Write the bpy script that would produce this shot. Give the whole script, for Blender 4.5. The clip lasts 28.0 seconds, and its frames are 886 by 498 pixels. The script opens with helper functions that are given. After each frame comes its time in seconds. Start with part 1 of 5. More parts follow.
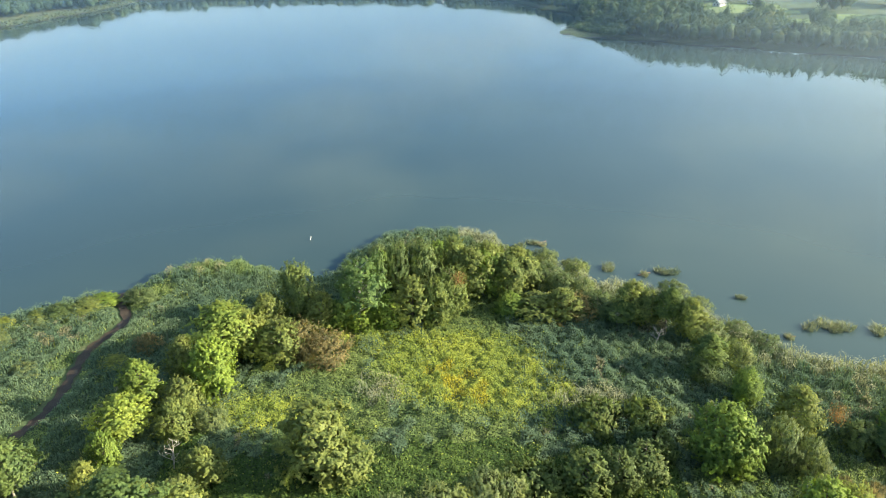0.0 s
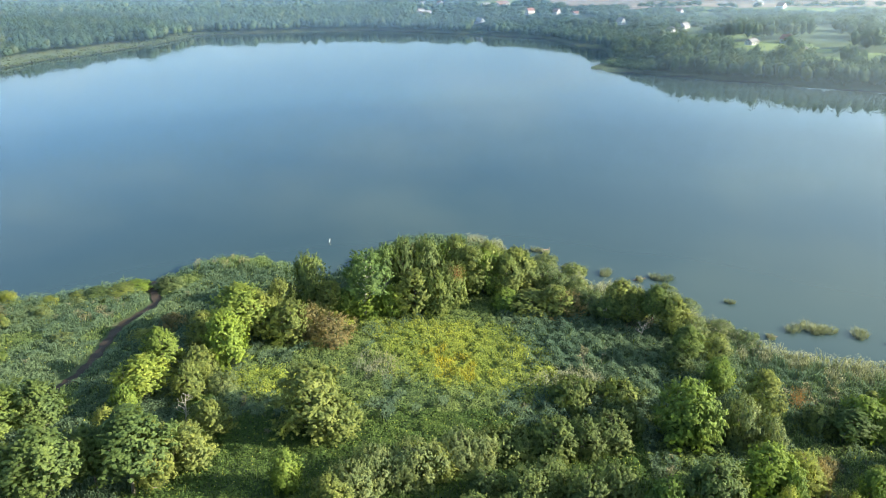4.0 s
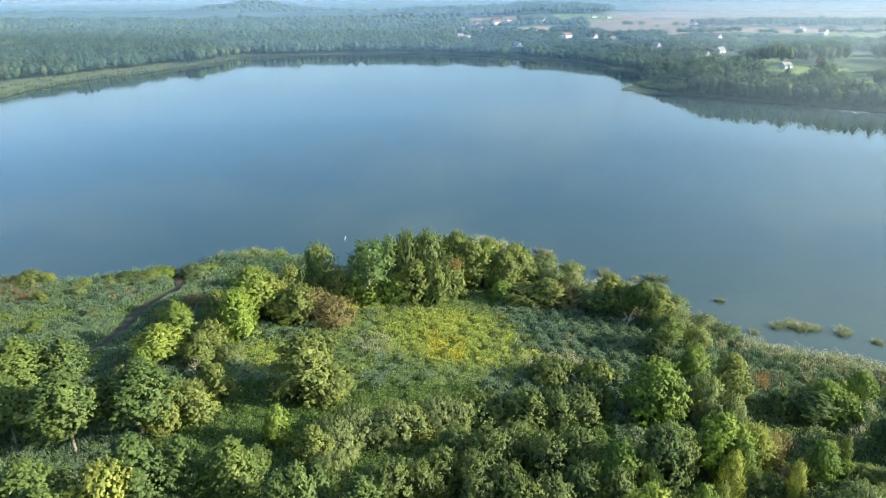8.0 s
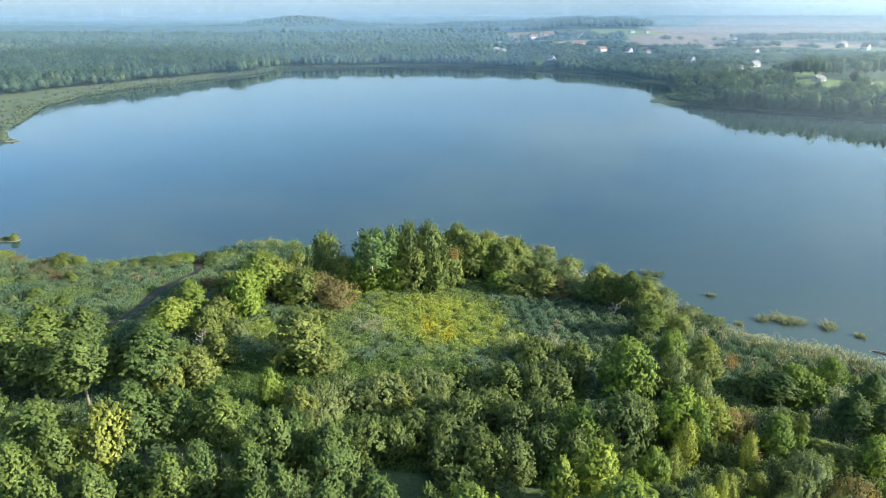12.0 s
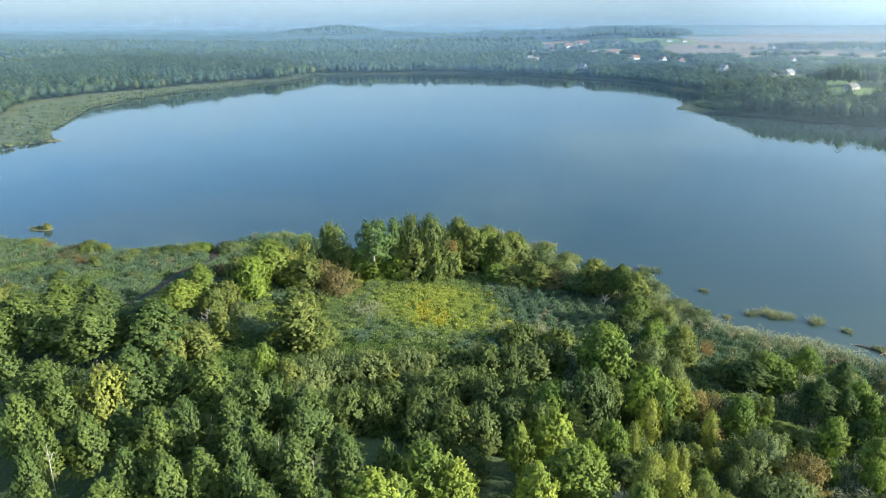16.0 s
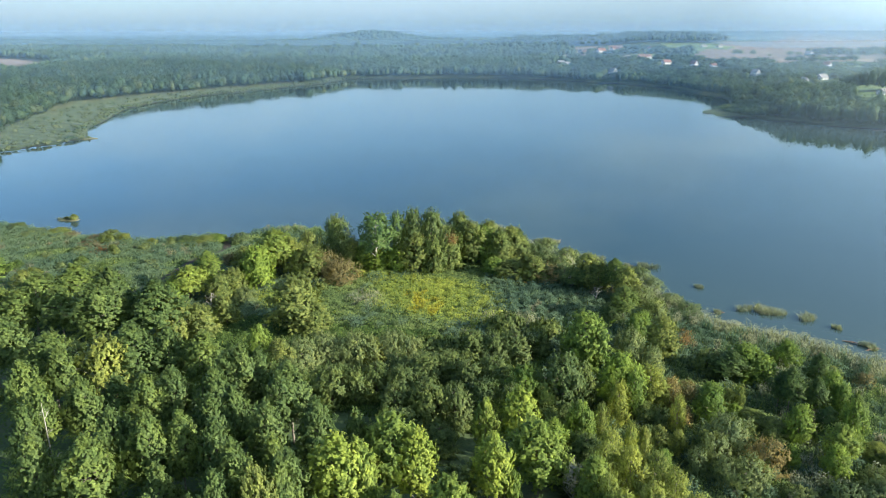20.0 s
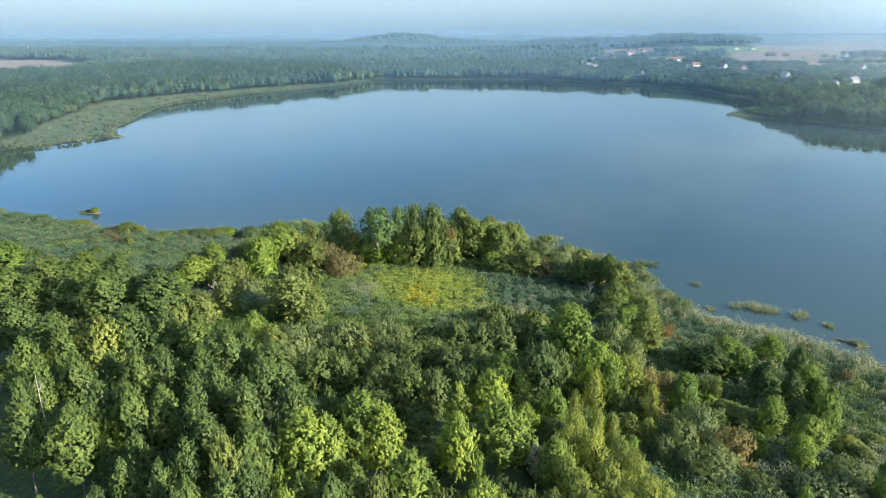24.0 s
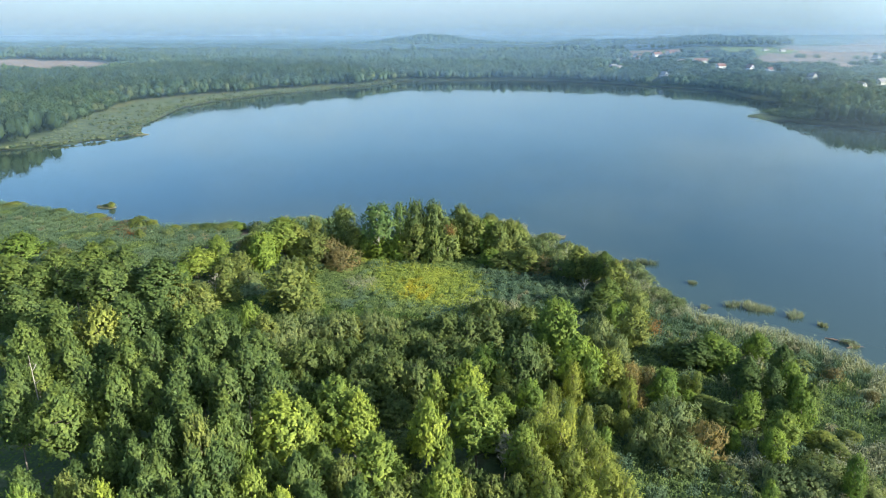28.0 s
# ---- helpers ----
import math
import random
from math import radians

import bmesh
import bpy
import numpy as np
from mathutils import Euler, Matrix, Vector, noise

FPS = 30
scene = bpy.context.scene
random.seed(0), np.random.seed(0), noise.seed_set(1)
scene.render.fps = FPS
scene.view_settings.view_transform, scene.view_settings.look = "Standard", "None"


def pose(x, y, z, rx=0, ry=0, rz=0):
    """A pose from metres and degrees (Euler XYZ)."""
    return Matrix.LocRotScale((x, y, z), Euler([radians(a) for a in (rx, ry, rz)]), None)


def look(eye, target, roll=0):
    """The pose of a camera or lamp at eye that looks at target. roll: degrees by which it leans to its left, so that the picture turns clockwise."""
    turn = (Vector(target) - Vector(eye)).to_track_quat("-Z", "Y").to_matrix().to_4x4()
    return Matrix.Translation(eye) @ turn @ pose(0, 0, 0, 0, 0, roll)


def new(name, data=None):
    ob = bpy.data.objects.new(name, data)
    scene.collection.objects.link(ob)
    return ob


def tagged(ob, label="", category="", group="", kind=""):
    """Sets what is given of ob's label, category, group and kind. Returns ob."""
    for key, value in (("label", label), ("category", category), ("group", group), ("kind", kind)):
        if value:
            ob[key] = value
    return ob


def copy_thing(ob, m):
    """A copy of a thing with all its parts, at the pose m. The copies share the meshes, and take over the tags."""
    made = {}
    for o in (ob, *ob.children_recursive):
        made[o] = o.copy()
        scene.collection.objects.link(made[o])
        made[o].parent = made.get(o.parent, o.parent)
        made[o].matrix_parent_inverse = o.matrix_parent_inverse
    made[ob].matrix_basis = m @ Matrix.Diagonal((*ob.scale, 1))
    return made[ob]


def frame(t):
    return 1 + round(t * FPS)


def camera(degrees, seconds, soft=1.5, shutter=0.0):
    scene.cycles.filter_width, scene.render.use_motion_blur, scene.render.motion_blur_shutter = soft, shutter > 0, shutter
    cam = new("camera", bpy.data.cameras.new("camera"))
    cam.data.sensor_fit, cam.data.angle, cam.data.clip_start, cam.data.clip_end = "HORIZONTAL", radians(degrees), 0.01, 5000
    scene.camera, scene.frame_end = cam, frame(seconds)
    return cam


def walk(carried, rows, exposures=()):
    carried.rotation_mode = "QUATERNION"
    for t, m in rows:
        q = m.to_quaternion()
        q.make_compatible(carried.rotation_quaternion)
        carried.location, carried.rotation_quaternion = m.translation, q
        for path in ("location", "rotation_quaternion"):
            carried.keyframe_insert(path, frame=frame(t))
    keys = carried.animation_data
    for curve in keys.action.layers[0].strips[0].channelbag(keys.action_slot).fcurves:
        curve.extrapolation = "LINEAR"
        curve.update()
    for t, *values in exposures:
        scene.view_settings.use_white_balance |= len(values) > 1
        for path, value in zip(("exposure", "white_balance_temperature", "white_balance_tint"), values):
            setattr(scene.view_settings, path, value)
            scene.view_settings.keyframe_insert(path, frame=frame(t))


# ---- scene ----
cam = camera(65.2, 28.0, soft=0.75)
EXPOSURE, KELVIN, TINT = 1.8, 5450, 4
METRES, EYE, TILT, LEAN, TURN = 100.0, 88.0, -25.6, 0.44, 0.0
ROWS = [
    (0.0, 0.0, 0.0, 0.0, 0.0, 0.0, -0.0),
    (0.5, 0.0111, -0.0173, -0.0133, 0.39, 0.45, -0.23),
    (1.0, 0.0236, -0.0339, -0.0271, 0.82, 0.87, -0.42),
    (1.5, 0.0352, -0.0507, -0.0412, 1.22, 1.31, -0.65),
    (2.0, 0.0474, -0.067, -0.0546, 1.62, 1.72, -0.88),
    (2.5, 0.0603, -0.0827, -0.0682, 2.04, 2.09, -1.08),
    (3.0, 0.0735, -0.0976, -0.0806, 2.45, 2.45, -1.31),
    (3.5, 0.0874, -0.1124, -0.0932, 2.88, 2.79, -1.53),
    (5.5, 0.1445, -0.1669, -0.1408, 4.51, 3.96, -2.35),
    (6.0, 0.1594, -0.1795, -0.1518, 4.92, 4.21, -2.54),
    (6.5, 0.1745, -0.1922, -0.1626, 5.31, 4.44, -2.76),
    (7.0, 0.19, -0.2036, -0.1732, 5.74, 4.66, -2.95),
    (7.5, 0.2051, -0.2152, -0.1833, 6.14, 4.86, -3.15),
    (8.0, 0.2208, -0.2261, -0.1928, 6.56, 5.01, -3.36),
    (8.5, 0.2361, -0.2375, -0.2035, 6.94, 5.18, -3.55),
    (9.0, 0.2518, -0.2479, -0.2127, 7.34, 5.3, -3.74),
    (9.5, 0.2678, -0.2581, -0.222, 7.73, 5.45, -3.93),
    (10.0, 0.2831, -0.2683, -0.2307, 8.1, 5.57, -4.13),
    (10.5, 0.2994, -0.277, -0.2391, 8.51, 5.68, -4.3),
    (11.0, 0.3152, -0.2861, -0.2472, 8.89, 5.8, -4.49),
    (11.5, 0.3314, -0.294, -0.2547, 9.27, 5.89, -4.66),
    (12.0, 0.3471, -0.3022, -0.262, 9.63, 5.99, -4.87),
    (12.5, 0.3633, -0.3098, -0.2691, 10.01, 6.07, -5.04),
    (14.5, 0.4267, -0.3361, -0.2949, 11.5, 6.34, -5.7),
    (15.0, 0.4424, -0.3417, -0.3, 11.86, 6.38, -5.87),
    (15.5, 0.4578, -0.3466, -0.3053, 12.22, 6.44, -6.05),
    (16.0, 0.4726, -0.3511, -0.3099, 12.55, 6.47, -6.2),
    (16.5, 0.4879, -0.3555, -0.3148, 12.92, 6.49, -6.36),
    (17.0, 0.5028, -0.36, -0.3194, 13.25, 6.52, -6.52),
    (17.5, 0.5174, -0.3642, -0.3238, 13.59, 6.55, -6.68),
    (18.0, 0.5322, -0.3677, -0.3278, 13.93, 6.58, -6.84),
    (18.5, 0.5465, -0.3712, -0.3316, 14.26, 6.58, -6.99),
    (19.0, 0.5611, -0.3743, -0.335, 14.6, 6.59, -7.13),
    (19.5, 0.5752, -0.377, -0.3382, 14.93, 6.59, -7.28),
    (20.0, 0.5891, -0.3794, -0.3411, 15.24, 6.58, -7.43),
    (20.5, 0.6028, -0.3816, -0.3439, 15.56, 6.58, -7.58),
    (21.0, 0.6164, -0.3833, -0.3461, 15.87, 6.58, -7.71),
    (21.5, 0.6299, -0.385, -0.3487, 16.17, 6.59, -7.85),
    (23.5, 0.6818, -0.3897, -0.3563, 17.38, 6.51, -8.36),
    (24.0, 0.694, -0.3898, -0.3578, 17.67, 6.47, -8.49),
    (24.5, 0.7061, -0.39, -0.3591, 17.95, 6.45, -8.61),
    (25.0, 0.7179, -0.39, -0.3603, 18.23, 6.43, -8.74),
    (25.5, 0.7294, -0.3898, -0.3613, 18.5, 6.4, -8.85),
    (26.0, 0.7409, -0.3895, -0.3621, 18.77, 6.38, -8.98),
    (26.5, 0.752, -0.3891, -0.3628, 19.02, 6.35, -9.08),
    (27.0, 0.7629, -0.3885, -0.3634, 19.29, 6.32, -9.19),
    (27.5, 0.7736, -0.3879, -0.3637, 19.54, 6.29, -9.3),
    (28.0, 0.784, -0.3871, -0.3641, 19.79, 6.26, -9.41),
]
walk(cam, [(t, pose(0, 0, EYE, TILT, LEAN, TURN) @ pose(METRES * x, METRES * y, METRES * z, 90 + pitch, roll, yaw)) for t, x, y, z, yaw, pitch, roll in ROWS], exposures=[(t, EXPOSURE + up, KELVIN + warm, TINT) for t, up, warm in ((0.0, 0.34, 500), (3.0, 0.30, 350), (10.0, 0.17, 120), (18.0, -0.04, 0), (28.0, -0.05, 0))])

# ---- world, sun ----
SUN_AZ, SUN_EL = -2.0, 21.5          # degrees: from +x towards +y, above the horizon
world = bpy.data.worlds.new("world")
scene.world = world
world.use_nodes = True
wn = world.node_tree
wn.nodes.clear()
sky = wn.nodes.new("ShaderNodeTexSky")
sky.sky_type = "NISHITA"
sky.sun_disc = False
sky.sun_elevation = radians(SUN_EL)
sky.sun_rotation = radians(90 - SUN_AZ)
sky.air_density, sky.dust_density, sky.ozone_density = 1.0, 0.4, 4.5
bg = wn.nodes.new("ShaderNodeBackground")
bg.inputs["Strength"].default_value = 0.066
wout = wn.nodes.new("ShaderNodeOutputWorld")
cloud = wn.nodes.new("ShaderNodeTexNoise")           # thin high cloud
cloud.inputs["Scale"].default_value, cloud.inputs["Detail"].default_value = 3.2, 4.0
stretch = wn.nodes.new("ShaderNodeMapping")
stretch.inputs["Scale"].default_value = (1.0, 1.0, 2.6)
coords = wn.nodes.new("ShaderNodeTexCoord")
wn.links.new(coords.outputs["Generated"], stretch.inputs["Vector"])
wn.links.new(stretch.outputs[0], cloud.inputs["Vector"])
veil = wn.nodes.new("ShaderNodeValToRGB")
veil.color_ramp.elements[0].position, veil.color_ramp.elements[0].color = 0.45, (0, 0, 0, 1)
veil.color_ramp.elements[1].position, veil.color_ramp.elements[1].color = 0.72, (0.42, 0.42, 0.42, 1)
wn.links.new(cloud.outputs["Fac"], veil.inputs[0])
blend = wn.nodes.new("ShaderNodeMix")
blend.data_type = "RGBA"
blend.inputs[7].default_value = (4.25, 4.78, 4.74, 1)
split = wn.nodes.new("ShaderNodeSeparateXYZ")
wn.links.new(coords.outputs["Generated"], split.inputs[0])
low_haze = wn.nodes.new("ShaderNodeMapRange")        # paler towards the horizon
for k, val in enumerate((0.0, 0.2, 0.82, 0.0)):
    low_haze.inputs[k + 1].default_value = val
wn.links.new(split.outputs[2], low_haze.inputs[0])
white = wn.nodes.new("ShaderNodeMath")
white.operation, white.use_clamp = "ADD", True
wn.links.new(low_haze.outputs[0], white.inputs[0])
wn.links.new(veil.outputs[0], white.inputs[1])
towards = wn.nodes.new("ShaderNodeVectorMath")       # hazy brightness round the sun
towards.operation = "DOT_PRODUCT"
towards.inputs[1].default_value = (math.cos(radians(SUN_AZ)) * math.cos(radians(SUN_EL)), math.sin(radians(SUN_AZ)) * math.cos(radians(SUN_EL)), math.sin(radians(SUN_EL)))
wn.links.new(coords.outputs["Generated"], towards.inputs[0])
glow = wn.nodes.new("ShaderNodeMapRange")
for k, val in enumerate((0.05, 0.95, 0.0, 1.0)):
    glow.inputs[k + 1].default_value = val
wn.links.new(towards.outputs["Value"], glow.inputs[0])
whiter = wn.nodes.new("ShaderNodeMath")
whiter.operation, whiter.use_clamp = "ADD", True
wn.links.new(white.outputs[0], whiter.inputs[0])
wn.links.new(glow.outputs[0], whiter.inputs[1])
wn.links.new(whiter.outputs[0], blend.inputs[0])
wn.links.new(sky.outputs[0], blend.inputs[6])
ground_haze = wn.nodes.new("ShaderNodeMapRange")     # dull haze lying over the land, clearer above it
for k, val in enumerate((0.0, 0.075, 0.62, 1.0)):
    ground_haze.inputs[k + 1].default_value = val
wn.links.new(split.outputs[2], ground_haze.inputs[0])
dulled = wn.nodes.new("ShaderNodeVectorMath")
dulled.operation = "SCALE"
wn.links.new(blend.outputs[2], dulled.inputs[0])
sunward = wn.nodes.new("ShaderNodeMath")             # the hazy sky brightens towards the sun
sunward.operation = "MULTIPLY_ADD"
sunward.inputs[2].default_value = 1.0
low_glow = wn.nodes.new("ShaderNodeMath")
low_glow.operation = "MULTIPLY_ADD"
low_glow.inputs[1].default_value, low_glow.inputs[2].default_value = 2.7, 0.36
wn.links.new(low_haze.outputs[0], low_glow.inputs[0])
wn.links.new(glow.outputs[0], sunward.inputs[0])
wn.links.new(low_glow.outputs[0], sunward.inputs[1])
veiled = wn.nodes.new("ShaderNodeMath")
veiled.operation = "MULTIPLY"
wn.links.new(sunward.outputs[0], veiled.inputs[0])
wn.links.new(ground_haze.outputs[0], veiled.inputs[1])
wn.links.new(veiled.outputs[0], dulled.inputs["Scale"])
wn.links.new(dulled.outputs[0], bg.inputs["Color"])
wn.links.new(bg.outputs[0], wout.inputs["Surface"])
sun_dir = Vector((math.cos(radians(SUN_AZ)) * math.cos(radians(SUN_EL)),
                  math.sin(radians(SUN_AZ)) * math.cos(radians(SUN_EL)), math.sin(radians(SUN_EL))))
sun = new("sun", bpy.data.lights.new("sun", "SUN"))
sun.data.energy, sun.data.angle, sun.data.color = 4.65, radians(0.6), (1.0, 0.84, 0.61)
sun.matrix_basis = look(sun_dir * 300, (0, 0, 0))


# ---- materials ----
def material(name):
    m = bpy.data.materials.new(name)
    m.use_nodes = True
    nt = m.node_tree
    nt.nodes.clear()
    return m, nt


def node(nt, kind, **sets):
    n = nt.nodes.new(kind)
    for k, v in sets.items():
        n.inputs[k.replace("_", " ")].default_value = v
    return n


def ramp(nt, source, stops):
    r = nt.nodes.new("ShaderNodeValToRGB")
    els = r.color_ramp.elements
    while len(els) < len(stops):
        els.new(0.5)
    for e, (p, c) in zip(els, stops):
        e.position, e.color = p, (*c, 1)
    nt.links.new(source, r.inputs[0])
    return r.outputs[0]


def noise_out(nt, scale, detail=4.0, rough=0.55):
    g = nt.nodes.new("ShaderNodeNewGeometry")
    n = node(nt, "ShaderNodeTexNoise", Scale=scale, Detail=detail, Roughness=rough)
    nt.links.new(g.outputs["Position"], n.inputs["Vector"])
    return n.outputs["Fac"]


def mixed(nt, fac, a, b, mode="MIX"):
    mx = nt.nodes.new("ShaderNodeMix")
    mx.data_type, mx.blend_type = "RGBA", mode
    for sock, val in ((mx.inputs[0], fac), (mx.inputs[6], a), (mx.inputs[7], b)):
        if hasattr(val, "is_linked"):
            nt.links.new(val, sock)
        elif isinstance(val, tuple):
            sock.default_value = (*val, 1)
        else:
            sock.default_value = val
    return mx.outputs[2]


def leaf_material(name, dark, light, through_share=0.3, rough=0.6, patch=0.35, gloss=0.14, relief=0.0):
    """Foliage: tone differs from leaf to leaf and plant to plant; bough-sized patches add contrast."""
    m, nt = material(name)
    geo = nt.nodes.new("ShaderNodeNewGeometry")
    info = nt.nodes.new("ShaderNodeObjectInfo")
    dim, lit = (tuple(a + (b - a) * k for a, b in zip(dark, light)) for k in (0.3, 0.7))
    leaf = ramp(nt, geo.outputs["Random Per Island"], [(0.0, dim), (1.0, lit)])
    big = ramp(nt, noise_out(nt, patch, 3), [(0.35, (0.74, 0.78, 0.8)), (0.68, (1.18, 1.1, 0.95))])
    col = mixed(nt, 1.0, leaf, big, "MULTIPLY")
    # bough-sized patches paint in some contrast of lit and dark clumps
    bough = ramp(nt, noise_out(nt, 1.25, 2, 0.5), [(0.38, (0.68, 0.71, 0.75)), (0.62, (1.26, 1.23, 1.08))])
    col = mixed(nt, 1.0, col, bough, "MULTIPLY")
    plant = ramp(nt, info.outputs["Random"], [(0.0, (0.76, 0.82, 0.82)), (0.5, (1.0, 1.0, 1.0)), (1.0, (1.2, 1.16, 0.95))])
    col = mixed(nt, 1.0, col, plant, "MULTIPLY")
    p = node(nt, "ShaderNodeBsdfPrincipled", Roughness=rough)
    p.inputs["Specular IOR Level"].default_value = gloss
    nt.links.new(col, p.inputs["Base Color"])
    if relief:
        b = node(nt, "ShaderNodeBump", Strength=1.0, Distance=relief)
        nt.links.new(noise_out(nt, 0.55, 4, 0.7), b.inputs["Height"])
        nt.links.new(b.outputs[0], p.inputs["Normal"])
    tr = nt.nodes.new("ShaderNodeBsdfTranslucent")
    nt.links.new(mixed(nt, 1.0, col, (1.12, 1.2, 0.68), "MULTIPLY"), tr.inputs["Color"])
    mx = node(nt, "ShaderNodeMixShader", Fac=through_share)
    out = nt.nodes.new("ShaderNodeOutputMaterial")
    nt.links.new(p.outputs[0], mx.inputs[1])
    nt.links.new(tr.outputs[0], mx.inputs[2])
    nt.links.new(mx.outputs[0], out.inputs["Surface"])
    return m


def rough_material(name, stops, scale, rough=0.85, bump=0.3, fine=None):
    """A mottled matt surface: a ramp over broad noise, a finer grain, and relief."""
    m, nt = material(name)
    col = ramp(nt, noise_out(nt, scale, 6), stops)
    grain = ramp(nt, noise_out(nt, fine or scale * 9, 4), [(0.3, (0.75, 0.75, 0.75)), (0.7, (1.2, 1.2, 1.2))])
    col = mixed(nt, 1.0, col, grain, "MULTIPLY")
    p = node(nt, "ShaderNodeBsdfPrincipled", Roughness=rough)
    p.inputs["Specular IOR Level"].default_value = 0.2
    nt.links.new(col, p.inputs["Base Color"])
    b = node(nt, "ShaderNodeBump", Strength=bump, Distance=0.2)
    nt.links.new(noise_out(nt, fine or scale * 9, 4), b.inputs["Height"])
    nt.links.new(b.outputs[0], p.inputs["Normal"])
    out = nt.nodes.new("ShaderNodeOutputMaterial")
    nt.links.new(p.outputs[0], out.inputs["Surface"])
    return m


LEAF = {
    "alder": leaf_material("alder_leaves", (0.082, 0.118, 0.040), (0.162, 0.218, 0.074), 0.34),
    "bright": leaf_material("bright_leaves", (0.122, 0.173, 0.039), (0.237, 0.318, 0.071), 0.34),
    "yellow": leaf_material("yellow_green_leaves", (0.168, 0.216, 0.051), (0.300, 0.362, 0.081), 0.34),
    "dark": leaf_material("dark_leaves", (0.090, 0.122, 0.045), (0.180, 0.227, 0.084), 0.34),
    "olive": leaf_material("olive_leaves", (0.137, 0.171, 0.051), (0.264, 0.293, 0.094), 0.34),
    "willow": leaf_material("willow_leaves", (0.131, 0.165, 0.071), (0.234, 0.274, 0.127), 0.34),
    "tan": leaf_material("tan_leaves", (0.177, 0.152, 0.070), (0.293, 0.237, 0.116), 0.34),
    "ash": leaf_material("ash_leaves", (0.113, 0.166, 0.056), (0.195, 0.267, 0.093), 0.34),
    "ochre": leaf_material("ochre_leaves", (0.157, 0.187, 0.049), (0.271, 0.304, 0.075), 0.34),
    "red": leaf_material("red_leaves", (0.171, 0.095, 0.044), (0.293, 0.166, 0.070)),
}
LEAF["shrub"] = LEAF["dark"]
REED = leaf_material("reed_blades", (0.078, 0.122, 0.094), (0.112, 0.158, 0.122), 0.3, patch=0.06, gloss=0.06)
SEDGE = leaf_material("sedge_blades", (0.118, 0.166, 0.07), (0.168, 0.216, 0.096), 0.3, patch=0.08, gloss=0.06)
GOLD = leaf_material("goldenrod_tops", (0.20, 0.252, 0.05), (0.275, 0.308, 0.066), 0.25, patch=0.12)
ORANGE = leaf_material("orange_tops", (0.275, 0.262, 0.03), (0.36, 0.325, 0.036), 0.2)
PALE_REED = leaf_material("reed_flowers", (0.178, 0.196, 0.15), (0.245, 0.26, 0.205), 0.3, patch=0.08, gloss=0.06)
# herb green darkened: the shade on the meadow's near side put into colour
SHADED_HERB = leaf_material("shaded_herbs", (0.06, 0.10, 0.034), (0.105, 0.155, 0.05), 0.3, patch=0.1, gloss=0.06)
STRAW = leaf_material("dry_stems", (0.16, 0.155, 0.09), (0.23, 0.21, 0.135), 0.15, patch=0.1)
# far wood leaves carry extra blue, the haze's tint put into their colour
FAR_LEAF = leaf_material("far_wood_leaves", (0.050, 0.084, 0.054), (0.078, 0.118, 0.072), 0.25, patch=0.09, gloss=0.08, relief=1.6)
FAR_OLIVE = leaf_material("far_olive_leaves", (0.08, 0.108, 0.06), (0.116, 0.142, 0.08), 0.25, patch=0.09, gloss=0.08, relief=1.6)
BELT_BUSH = leaf_material("belt_bush_leaves", (0.10, 0.122, 0.07), (0.14, 0.16, 0.096), 0.25, patch=0.09, gloss=0.08)
FAR_DARK = leaf_material("far_dark_leaves", (0.028, 0.05, 0.03), (0.044, 0.07, 0.037), 0.2, patch=0.09, gloss=0.08, relief=1.6)
BARK = rough_material("bark", [(0.3, (0.10, 0.085, 0.065)), (0.7, (0.24, 0.21, 0.17))], 2.0)
GREY_BARK = rough_material("grey_dead_bark", [(0.3, (0.22, 0.20, 0.17)), (0.7, (0.40, 0.37, 0.31))], 2.0)
PALE_BARK = rough_material("pale_bark", [(0.3, (0.35, 0.32, 0.27)), (0.7, (0.55, 0.52, 0.45))], 2.0)
SOIL = rough_material("marsh_soil", [(0.3, (0.045, 0.066, 0.03)), (0.55, (0.07, 0.096, 0.042)), (0.75, (0.095, 0.092, 0.055))], 0.12, fine=1.7)
MUD = rough_material("lake_bed", [(0.3, (0.03, 0.04, 0.03)), (0.7, (0.06, 0.06, 0.04))], 0.1)
STUBBLE = rough_material("stubble_field", [(0.3, (0.18, 0.13, 0.092)), (0.7, (0.25, 0.185, 0.13))], 0.006, fine=0.15, bump=0.05)
PASTURE = rough_material("pasture", [(0.3, (0.09, 0.14, 0.04)), (0.7, (0.18, 0.22, 0.08))], 0.01, fine=0.2, bump=0.05)


def water_material():
    m, nt = material("lake_water")
    p = node(nt, "ShaderNodeBsdfPrincipled", Roughness=0.03, IOR=1.333)
    p.inputs["Base Color"].default_value = (0.030, 0.060, 0.055, 1)
    col = ramp(nt, noise_out(nt, 0.008, 3), [(0.35, (0.028, 0.046, 0.046)), (0.65, (0.036, 0.056, 0.052))])
    nt.links.new(col, p.inputs["Base Color"])
    b = node(nt, "ShaderNodeBump", Strength=0.05, Distance=0.05)
    nt.links.new(noise_out(nt, 0.5, 3), b.inputs["Height"])
    nt.links.new(b.outputs[0], p.inputs["Normal"])
    out = nt.nodes.new("ShaderNodeOutputMaterial")
    nt.links.new(p.outputs[0], out.inputs["Surface"])
    return m


WATER = water_material()


# ---- geometry helpers ----
rng = np.random.default_rng(7)


